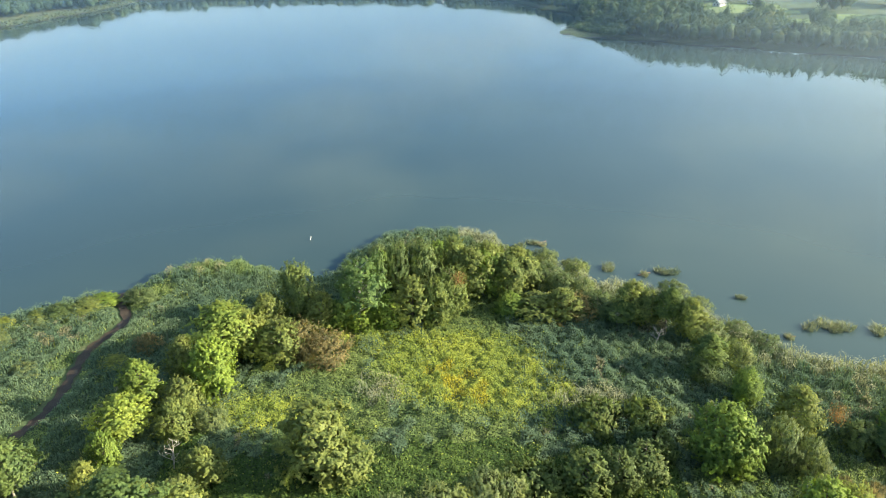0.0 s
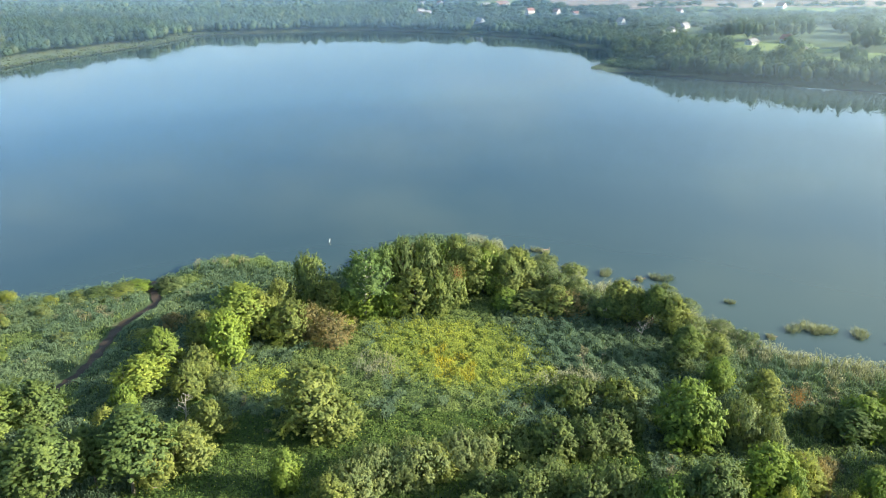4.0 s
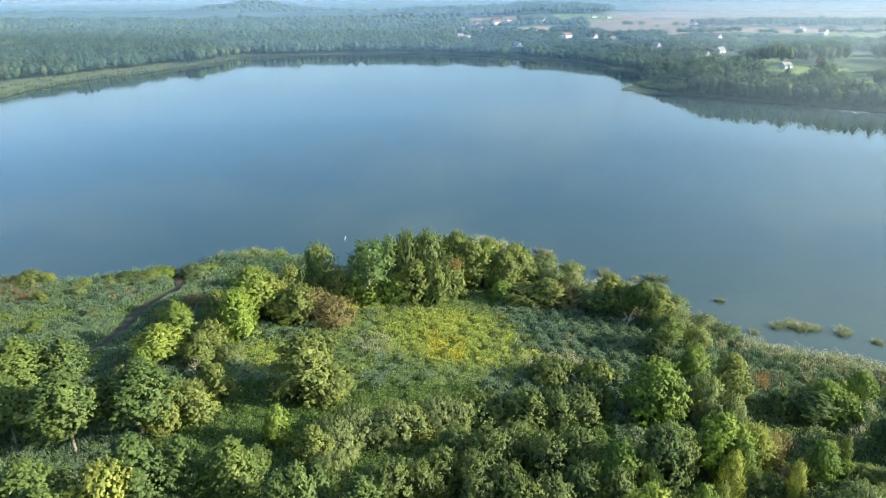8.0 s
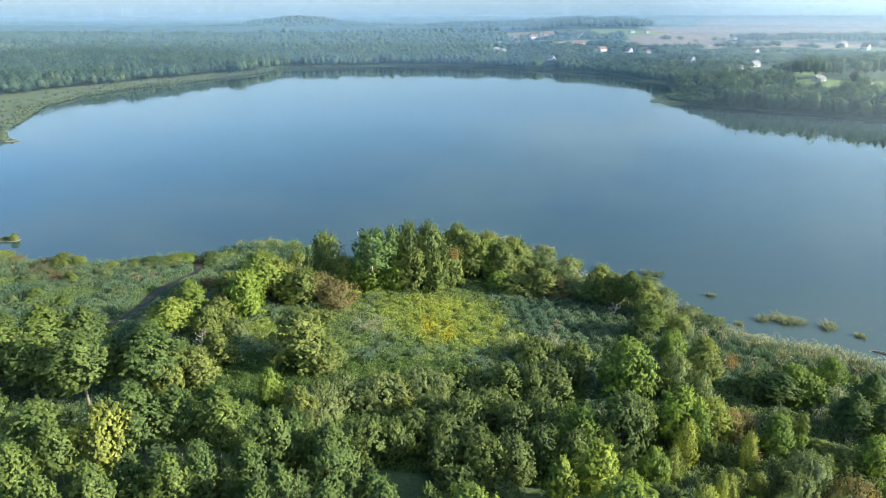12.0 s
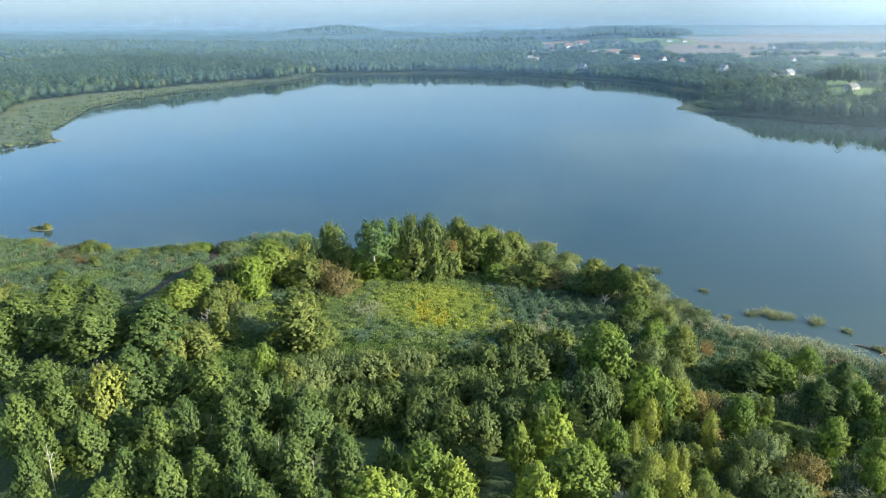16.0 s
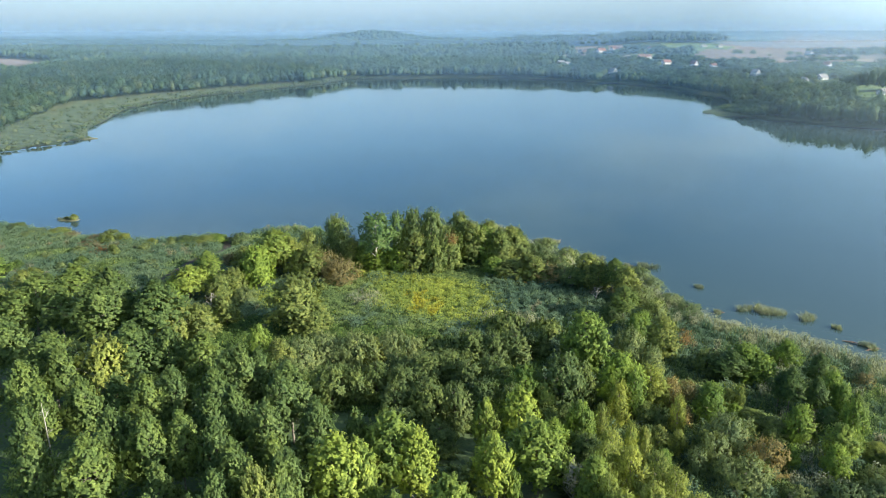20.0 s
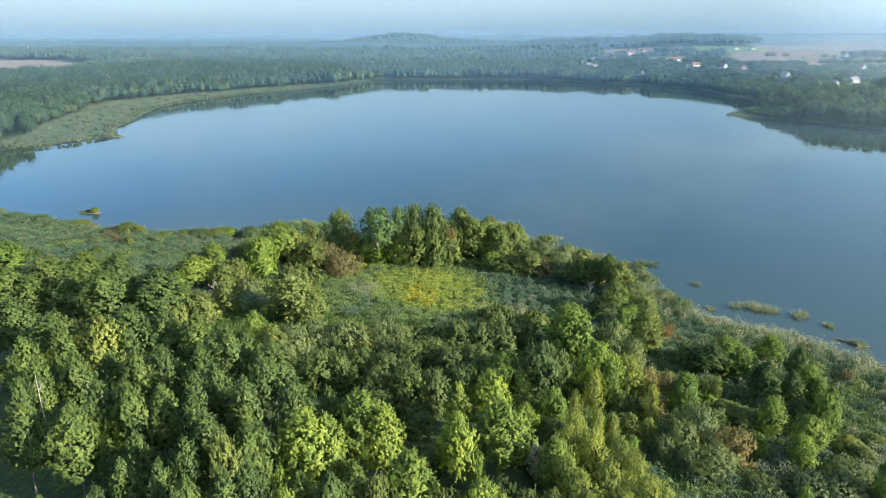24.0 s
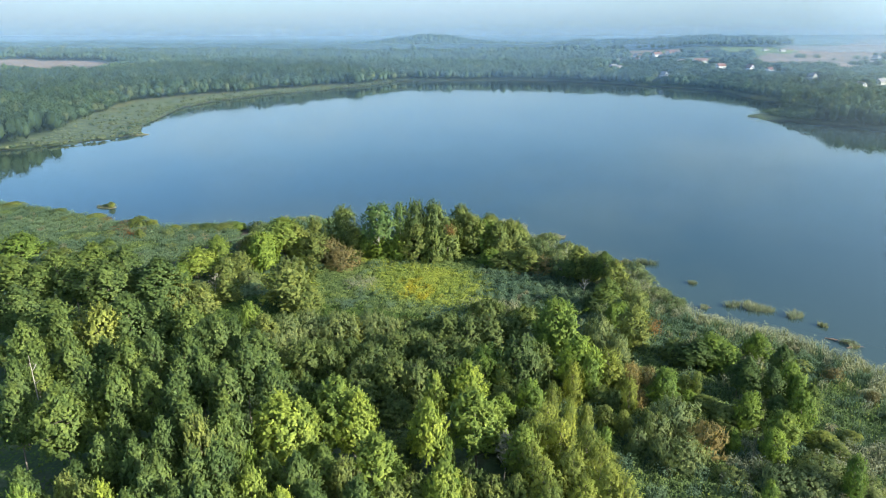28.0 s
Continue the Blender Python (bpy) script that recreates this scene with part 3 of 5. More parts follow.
WILLOWS = [
    (-1.0, 80.5, 7.5, 10.7, "willow"), (-4.1, 78.6, 6.5, 7.4, "willow"), (6.2, 84.1, 7.5, 9.6, "willow"), (9.9, 84.8, 6.5, 6.6, "willow"), (-11.1, 73.5, 8, 9.1, "willow"),
    (-8.4, 78.8, 7.5, 8.4, "willow"), (-14.2, 69.2, 9.5, 6.6, "olive"), (-22.7, 75.4, 9, 5.2, "bright"), (13.1, 88.0, 5, 9.1, "shrub"), (17.6, 87.9, 5, 7.5, "shrub"),
    (3.0, 81.5, 6, 7.5, "olive"), (-9.6, 65.7, 7, 7.0, "willow"),
]
THICKET = [
    (1.5, 62.2, 9, 8.8, "dark"), (6.0, 63.4, 8.5, 5.8, "dark"), (9.3, 67.0, 8, 7.8, "dark"), (14.5, 66.7, 8.5, 7.4, "dark"), (17.3, 73.3, 8.5, 8.8, "dark"),
    (21.1, 76.0, 8.5, 7.7, "dark"), (23.2, 87.6, 8, 8.8, "dark"), (28.5, 88.2, 8, 7.3, "dark"), (33.4, 90.1, 8, 8.7, "dark"), (28.4, 104.1, 6, 9.5, "shrub"),
    (27.0, 72.2, 9, 8.0, "dark"), (31.6, 74.1, 9.5, 8.0, "dark"), (22.7, 59.4, 9, 7.4, "dark"), (27.4, 61.2, 9, 7.7, "dark"), (32.2, 64.1, 9.5, 7.2, "dark"),
    (16.0, 60.2, 8, 7.1, "dark"), (36.6, 96.4, 6, 8.4, "shrub"), (37.7, 105.1, 5, 8.8, "shrub"),
]
ROUND_TREES = [
    (39.1, 69.6, 10.8, 7.8, "bright"), (46.2, 70.9, 13.3, 10.2, "dark"), (47.7, 93.7, 13.2, 11.4, "bright"), (56.6, 76.8, 12.5, 9.3, "bright"), (49.6, 73.6, 11, 6.3, "dark"),
    (37.8, 63.1, 10, 6.1, "dark"), (42.8, 69.3, 8, 5.8, "dark"), (50.5, 61.8, 9.5, 5.1, "bright"), (46.8, 56.1, 8, 5.9, "bright"), (50.3, 91.7, 10, 6.2, "bright"),
    (59.1, 74.3, 10.5, 5.0, "bright"),
]
GLADE = [
    (62.4, 78.6, 10, 7.3, "ochre"), (66.3, 80.2, 7, 4.8, "tan"), (56.6, 70.5, 10, 4.5, "ochre"), (53.9, 65.0, 8, 3.3, "ochre"), (67.4, 71.1, 8.3, 3.3, "ochre"),
    (64.5, 77.8, 8, 3.2, "ochre"), (61.7, 58.0, 8.5, 2.9, "olive"), (64.0, 64.1, 5.5, 3.9, "olive"), (67.4, 63.7, 5.5, 3.4, "olive"), (71.3, 63.9, 6, 3.6, "olive"),
    (64.9, 57.8, 5, 3.3, "bright"), (70.4, 59.0, 5, 4.4, "willow"), (69.7, 84.6, 4.5, 4.7, "tan"), (68.6, 75.0, 4, 4.4, "tan"), (64.0, 73.2, 4, 5.4, "shrub"),
    (61.2, 73.6, 4.5, 5.0, "olive"),
]
YELLOW_TREES = [
    (40.8, 53.7, 15, 7.3, "yellow"), (45.9, 44.6, 14.5, 10.5, "yellow"), (35.7, 51.2, 13, 4.7, "yellow"), (39.6, 38.3, 15.5, 6.5, "yellow"), (24.8, 36.7, 16.8, 10.0, "yellow"),
    (28.7, 35.2, 15.5, 7.0, "yellow"), (19.0, 28.2, 17.5, 10.4, "yellow"), (21.8, 29.7, 16, 6.9, "yellow"), (36.3, 26.9, 15, 8.3, "yellow"), (24.3, 13.5, 15, 5.5, "yellow"),
    (29.7, 12.6, 14, 4.2, "yellow"), (47.0, 26.0, 13.5, 5.5, "yellow"), (48.2, 27.1, 12, 3.2, "bright"), (43.2, 37.7, 10, 3.0, "bright"), (18.0, 38.1, 16, 4.7, "alder"),
    (20.1, 19.1, 14, 3.6, "bright"),
]
OCHRE_WILLOWS = [
    (56.9, 50.1, 12, 5.8, "ochre"), (59.2, 53.9, 11.5, 3.2, "ochre"), (56.1, 45.8, 12, 5.2, "ochre"), (60.1, 46.1, 12, 6.5, "ochre"), (63.6, 46.8, 11, 5.6, "ochre"),
    (66.4, 44.0, 10.5, 5.4, "ochre"), (54.8, 40.7, 12.5, 5.9, "yellow"), (57.1, 38.4, 12, 5.1, "ochre"), (68.4, 39.1, 10.5, 6.7, "ochre"), (70.6, 38.3, 9.5, 5.3, "ochre"),
    (59.2, 36.8, 11, 6.5, "ochre"), (63.3, 39.4, 11, 6.6, "ochre"), (65.5, 35.0, 10, 5.9, "ochre"), (61.1, 32.7, 10, 5.2, "ochre"), (52.5, 32.7, 8.5, 6.1, "olive"),
    (56.1, 32.9, 9, 4.6, "olive"), (49.4, 31.0, 8, 4.1, "olive"),
]
EAST_BUSHES = [
    (73.4, 76.7, 9, 5.8, "bright"), (75.7, 67.5, 7.5, 9.6, "willow"), (81.2, 62.9, 6.5, 7.0, "tan"), (73.3, 62.4, 6.5, 6.0, "willow"), (78.9, 81.4, 7, 2.3, "ochre"),
    (77.1, 81.8, 5.5, 3.3, "olive"), (81.2, 97.6, 8.5, 8.4, "bright"), (77.7, 95.5, 7.5, 7.6, "alder"), (74.2, 97.6, 6, 7.0, "dark"), (90.7, 103.7, 7.5, 5.5, "bright"),
    (84.5, 96.3, 7, 7.5, "bright"), (77.8, 77.7, 4.5, 3.2, "bright"), (80.5, 76.9, 4, 5.6, "olive"), (84.5, 74.4, 4, 5.9, "olive"), (86.0, 65.1, 5, 2.8, "bright"),
    (74.8, 57.1, 5.5, 5.3, "willow"), (78.3, 57.6, 6, 7.4, "willow"),
]
EAST_SAPLINGS = [
    (88.2, 83.6, 10.5, 5.4, "alder"), (94.7, 94.6, 9.5, 5.2, "alder"), (92.7, 83.2, 9.5, 4.3, "alder"), (95.7, 86.9, 9.5, 5.4, "bright"), (97.0, 75.5, 9.5, 5.0, "bright"),
    (96.9, 83.9, 8.5, 4.1, "bright"), (88.4, 74.1, 8, 5.3, "bright"), (93.3, 76.7, 7, 4.6, "alder"), (93.9, 67.9, 8.5, 5.8, "yellow"), (92.1, 64.1, 7, 4.7, "bright"),
    (99.6, 83.2, 7, 3.6, "alder"), (86.5, 85.4, 8.5, 5.0, "alder"), (103.0, 57.5, 9, 3.7, "bright"), (99.4, 61.5, 4.5, 8.6, "willow"), (92.5, 56.6, 4.5, 7.0, "willow"),
    (96.6, 57.0, 4.5, 7.5, "willow"), (91.1, 51.2, 5.5, 2.5, "bright"), (100.6, 71.9, 3.5, 4.9, "olive"), (102.6, 70.0, 3.2, 4.3, "olive"), (105.7, 59.9, 3.5, 5.5, "willow"),
    (86.1, 56.1, 3, 5.1, "willow"),
]
WOOD_A = [
    (-128.5, 96.7, 9, 14.2, "bright"), (-81.5, 70.6, 16, 11.1, "alder"), (-70.6, 68.0, 15.5, 9.6, "alder"), (-77.9, 81.7, 16, 12.8, "alder"), (-58.7, 68.0, 17.8, 12.6, "alder"),
    (-70.0, 83.8, 14.5, 9.2, "alder"), (-48.8, 73.3, 17.8, 13.0, "alder"), (-87.4, 64.7, 16, 10.2, "alder"), (-63.8, 48.9, 17, 10.2, "alder"), (-48.8, 43.9, 17.5, 11.1, "alder"),
    (-43.6, 42.5, 16, 6.9, "alder"), (-43.6, 33.3, 17.5, 7.4, "alder"), (-38.4, 45.9, 17, 10.0, "olive"), (-35.4, 51.9, 17.5, 10.9, "alder"), (-30.7, 55.0, 16, 7.9, "alder"),
    (-22.5, 53.4, 16.5, 8.9, "alder"), (-55.1, 73.5, 14, 8.5, "alder"), (-44.9, 75.1, 14, 8.0, "olive"), (-81.1, 65.8, 14, 9.4, "alder"), (-67.3, 47.1, 15, 8.2, "alder"),
]
WOOD_B = [
    (-16.5, 38.8, 17.5, 7.1, "alder"), (-10.0, 40.8, 17.5, 6.5, "alder"), (-10.6, 46.7, 17.5, 7.7, "alder"), (-8.3, 48.7, 18.5, 7.1, "alder"), (-20.3, 36.9, 17, 7.6, "alder"),
    (-30.1, 33.0, 17, 7.1, "alder"), (-34.6, 28.1, 17, 6.2, "alder"), (0.7, 47.9, 16.5, 8.9, "alder"), (-7.4, 51.0, 17, 7.0, "alder"), (4.7, 33.2, 18, 7.2, "alder"),
    (-2.2, 35.0, 17.5, 7.2, "alder"), (11.8, 35.4, 17, 7.1, "alder"), (-4.1, 32.6, 17.5, 6.6, "alder"), (1.5, 42.6, 17.5, 6.7, "alder"), (-28.3, 36.8, 15, 7.0, "alder"),
    (8.7, 43.2, 14, 5.8, "alder"), (-30.2, 21.3, 18, 5.8, "alder"),
]
WOOD_C = [
    (-12.7, 15.7, 18.8, 9.5, "alder"), (-15.1, 23.1, 18.8, 6.8, "alder"), (-9.1, 23.9, 19, 7.4, "alder"), (-6.1, 26.1, 18.5, 6.3, "alder"), (1.6, 25.4, 18.5, 6.1, "alder"),
    (7.3, 22.2, 18.5, 6.5, "alder"), (13.0, 17.3, 18.5, 6.3, "olive"), (7.3, 15.1, 18, 5.4, "alder"), (7.5, 10.6, 18, 5.4, "alder"), (2.6, 9.7, 17, 5.4, "alder"),
    (13.9, 8.7, 18, 5.4, "alder"), (13.8, 5.2, 17.5, 5.4, "alder"), (17.3, 10.0, 18, 5.4, "alder"), (19.0, 12.3, 18.5, 5.4, "alder"), (22.0, 6.4, 18, 5.4, "alder"),
    (18.4, 5.5, 17, 5.4, "alder"), (13.7, 21.0, 18, 5.6, "alder"), (14.3, 22.7, 17, 5.4, "alder"), (-22.1, 14.7, 18, 6.5, "alder"), (-3.0, 16.3, 16, 5.4, "alder"),
]
WOOD_D = [
    (-1.1, 0.9, 17, 5.4, "alder"), (1.3, -2.2, 17, 4.7, "bright"), (1.9, 3.5, 15, 5.4, "olive"), (6.8, 2.9, 16, 5.4, "olive"), (8.3, 3.7, 15.5, 5.4, "yellow"),
    (-0.2, 7.4, 14, 5.4, "alder"), (10.5, 27.1, 17, 5.4, "alder"), (28.9, 18.6, 15.5, 5.9, "alder"), (33.6, 21.9, 13.5, 5.4, "olive"), (37.4, 17.9, 14, 5.9, "alder"),
    (30.2, 23.0, 14, 5.4, "alder"), (19.3, 14.0, 16, 5.4, "alder"), (23.1, 18.7, 14, 5.4, "alder"), (33.3, 15.8, 14, 5.4, "alder"), (41.7, 20.7, 12, 5.4, "olive"),
    (23.4, 9.0, 16, 5.4, "alder"), (14.5, 1.6, 17, 5.4, "alder"), (18.9, 2.1, 17, 5.4, "alder"),
]
SHORE_BUSHES = [
    (-165.6, 142.9, 3.6, 6.1, "dark"), (-193.1, 143.1, 3.5, 9.0, "olive"), (-179.8, 142.7, 2.6, 10.4, "willow"), (-146.6, 142.0, 3, 10.9, "olive"), (-138.9, 140.3, 2.8, 7.3, "tan"),
    (-120.6, 139.3, 5, 8.5, "olive"), (-115.9, 140.7, 4, 5.5, "ochre"), (-125.0, 138.7, 3.2, 9.5, "tan"), (-124.7, 133.4, 2.2, 12.6, "red"), (-115.1, 134.5, 2, 10.2, "tan"),
    (-115.7, 130.3, 2, 9.1, "red"), (-104.7, 140.5, 3, 4.7, "olive"), (-98.9, 144.3, 2.8, 5.6, "olive"), (-94.3, 145.4, 3.2, 7.9, "dark"), (-89.1, 148.2, 3.2, 8.9, "olive"),
    (-85.7, 151.9, 2.8, 7.1, "bright"), (-77.4, 152.8, 3.6, 8.4, "willow"), (-155.9, 140.9, 2.4, 10.0, "willow"), (-106.7, 135.4, 2, 9.2, "willow"),
]
TIP_BACK = [
    (-14, 170, 7, 8.0, "olive"), (-7, 164, 9.5, 8.0, "olive"), (-2, 171, 8, 8.0, "bright"), (4, 166, 9, 7.5, "olive"), (9, 165, 7, 7.0, "tan"), (8, 174, 6, 8.0, "willow"),
    (-9, 178, 5, 7.0, "willow"), (17, 176, 4, 7.0, "willow"), (14, 167, 7.5, 7.5, "olive"), (1, 181, 4, 7.5, "willow"), (-19, 176, 4.5, 7.0, "willow"), (-17, 161, 9.5, 7.5, "bright"), (22, 165, 5, 7.0, "willow"),
]
MARSH_BUSHES = [
    (-154, 136, 2.6, 7.0, "willow"), (-141, 135, 2.4, 6.0, "willow"), (-122, 126, 2.6, 7.0, "willow"), (-90, 122, 2.6, 6.5, "willow"),
    (-67, 131, 4, 6.4, "tan"), (-72, 124, 3, 6.0, "olive"), (-97, 141, 2.4, 5.0, "willow"),
]
STANDING = []
for grove in (TIP_TREES, TIP_BACK, TIP_BUSHES, EAST_TREES, MEADOW_TREES, SHORE_BUSHES, MARSH_BUSHES, WILLOWS, THICKET, ROUND_TREES, GLADE, YELLOW_TREES, OCHRE_WILLOWS, EAST_BUSHES, EAST_SAPLINGS, WOOD_A, WOOD_B, WOOD_C, WOOD_D):
    for x, y, h, w, s in grove:
        plant(x, y, h, w, s)
        STANDING.append((x, y, 0.45 * min(w, h + 3.0, 12.0)))


def turning_spray(x, y, z, size):
    """A red-turned bough on the sunny side of a green crown: leaves of the tree standing nearest."""
    owner = min((o for o in scene.objects if o.parent is None and o.name.startswith(("birch_tree", "broadleaf_tree"))), key=lambda o: (o.location.x - x) ** 2 + (o.location.y - y) ** 2)
    n = 800
    d = unit(rng.normal(size=(n, 3)))
    pos = rng.normal(size=(n, 3)) * np.array([0.42, 0.42, 0.5]) * size
    ob = part_np("turning_bough", mesh_np("turning_bough", *leaf_tris(pos, unit(d + 0.4 * rng.normal(size=(n, 3))), 0.11, 0.7), [LEAF["red"]]), owner, "bough of red autumn leaves")
    ob["kind"] = "stuff"
    ob.matrix_basis = owner.matrix_basis.inverted() @ pose(x, y, z)


turning_spray(3.0, 143.4, 11.6, 1.9)
turning_spray(69.2, 97.6, 8.2, 1.8)
turning_spray(-27.2, 141.0, 5.0, 1.0)


def fill_wood(poly, count, gap, choices, heights, widths):
    """Further trees between the ones above, kept clear of each other."""
    xs, ys = [p[0] for p in poly], [p[1] for p in poly]
    made = 0
    for _ in range(count * 12):
        x, y = rng.uniform(min(xs), max(xs)), rng.uniform(min(ys), max(ys))
        if not inside(np.array([x]), np.array([y]), poly)[0]:
            continue
        w = rng.uniform(*widths)
        if any((x - a) ** 2 + (y - b) ** 2 < (r + gap * w) ** 2 for a, b, r in STANDING):
            continue
        plant(x, y, rng.uniform(*heights), w, choices[int(rng.integers(len(choices)))])
        STANDING.append((x, y, 0.44 * w))
        made += 1
        if made >= count:
            break


WEST_WOOD = [(-135, 78), (-122, 98), (-80, 92), (-60, 88), (-30, 68), (0, 56), (20, 46), (40, 18), (26, 2), (-22, -14), (-70, 20)]
EAST_WOOD = [(5, 78), (45, 72), (56, 60), (60, 36), (40, 15), (25, 45), (5, 62)]
STANDING += [(-31, 86, 6.0), (-34, 80, 4.0), (-27, 14, 7.0), (-33, 23, 7.0), (-24, 30, 6.0), (-14, 5, 7.0), (-22, 5, 6.0), (-2, 8, 5.0), (24, 44, 5.0), (-55, 58, 4.0), (-46, 60, 4.0), (30, 46, 4.0), (66, 66, 5.0), (60, 62, 4.0)]      # open patches
fill_wood(WEST_WOOD, 34, 0.45, ["alder", "alder", "alder", "alder", "alder", "olive"], (6.0, 9.0), (4.5, 6.0))
EAST_BANK = [(66, 88), (78, 112), (98, 108), (125, 88), (150, 62), (130, 30), (85, 30), (66, 50)]
fill_wood(EAST_BANK, 40, 0.5, ["olive", "willow", "willow", "willow", "olive", "tan"], (1.8, 3.6), (2.5, 5.0))
fill_wood([(-140, 105), (-120, 132), (-95, 138), (-88, 110), (-100, 95)], 9, 0.6, ["willow", "olive", "alder"], (3, 5), (3, 5))
fill_wood(EAST_WOOD, 22, 0.3, ["dark", "dark", "dark", "willow"], (5, 7.5), (6, 8))


# ---- houses ----
PLASTER = rough_material("white_plaster", [(0.3, (0.56, 0.54, 0.50)), (0.7, (0.68, 0.66, 0.62))], 0.4)
TILE = rough_material("red_roof_tile", [(0.3, (0.17, 0.085, 0.065)), (0.7, (0.24, 0.125, 0.095))], 0.8)
SLATE = rough_material("grey_roof", [(0.3, (0.16, 0.15, 0.15)), (0.7, (0.26, 0.25, 0.25))], 0.8)
GLASS = rough_material("dark_panes", [(0.3, (0.03, 0.035, 0.04)), (0.7, (0.05, 0.055, 0.06))], 1.0, rough=0.15)


def box_np(x0, x1, y0, y1, z0, z1):
    v = np.array([(x, y, z) for z in (z0, z1) for x, y in ((x0, y0), (x1, y0), (x1, y1), (x0, y1))], float)
    f = np.array([(3, 2, 1, 0), (4, 5, 6, 7), (0, 1, 5, 4), (1, 2, 6, 5), (2, 3, 7, 6), (3, 0, 4, 7)])
    return v, f


def house(x, y, length, depth, eaves, ridge, turn, roof_mat, label):
    """A gabled house: walls with gables, two roof slopes with overhang, chimney, door and windows."""
    root = tagged(new("house"), label, "house")
    root.matrix_basis = pose(x, y, float(land_height(x, y)) - 0.2, 0, 0, turn)
    a, b = length / 2, depth / 2
    v = np.array([(-a, -b, 0), (a, -b, 0), (a, b, 0), (-a, b, 0), (-a, -b, eaves), (a, -b, eaves), (a, b, eaves), (-a, b, eaves), (-a, 0, ridge), (a, 0, ridge)], float)
    f = np.array([(0, 1, 5, 4), (2, 3, 7, 6), (1, 2, 6, 5), (3, 0, 4, 7), (5, 6, 9, 9), (7, 4, 8, 8), (4, 5, 9, 8), (6, 7, 8, 9)])
    me = bpy.data.meshes.new("wall")
    me.from_pydata([tuple(q) for q in v], [], [tuple(dict.fromkeys(int(i) for i in q)) for q in f])
    me.materials.append(PLASTER)
    part_np("wall", me, root)
    slope = (ridge - eaves) / b
    for s in (-1, 1):
        o = 0.5
        rv = np.array([(-a - o, s * (b + o), eaves - slope * o + 0.05), (a + o, s * (b + o), eaves - slope * o + 0.05), (a + o, 0, ridge + 0.05), (-a - o, 0, ridge + 0.05)], float)
        rv = np.concatenate([rv, rv + np.array([0, 0, 0.25])])
        rf = np.array([(3, 2, 1, 0), (4, 5, 6, 7), (0, 1, 5, 4), (1, 2, 6, 5), (2, 3, 7, 6), (3, 0, 4, 7)])
        part_np("roof_slope", mesh_np("roof_slope", rv, rf, [roof_mat]), root)
    part_np("chimney", mesh_np("chimney", *box_np(a * 0.3, a * 0.3 + 0.8, 0.4, 1.2, ridge - 1.5, ridge + 1.0), [TILE]), root)
    frame_me = mesh_np("window", *box_np(-0.72, 0.72, -0.05, 0.05, -0.82, 0.82), [PLASTER])
    pane_me = mesh_np("pane", *box_np(-0.6, 0.6, -0.08, 0.08, -0.7, 0.7), [GLASS])

    def window():
        w = part_np("window", frame_me, root)
        part_np("pane", pane_me, w, "dark glass pane")
        return w

    door = part_np("door", mesh_np("door", *box_np(-0.5, 0.5, -0.07, 0.07, 0.1, 2.2), [TILE]), root, "dark wooden front door")
    door.matrix_basis = pose(a, depth * 0.02, 0, 0, 0, 90)
    for s in (-1, 1):
        for k in range(max(2, int(length / 3))):
            w = window()
            w.location = (-a + (k + 0.5) * length / max(2, int(length / 3)), s * b, 1.6)
        for wx, wz in ((-depth / 5, 1.6), (depth / 5, 1.6), (0, eaves + 0.9)):
            w = window()
            w.matrix_basis = pose(s * a, wx, wz, 0, 0, 90)
    return root


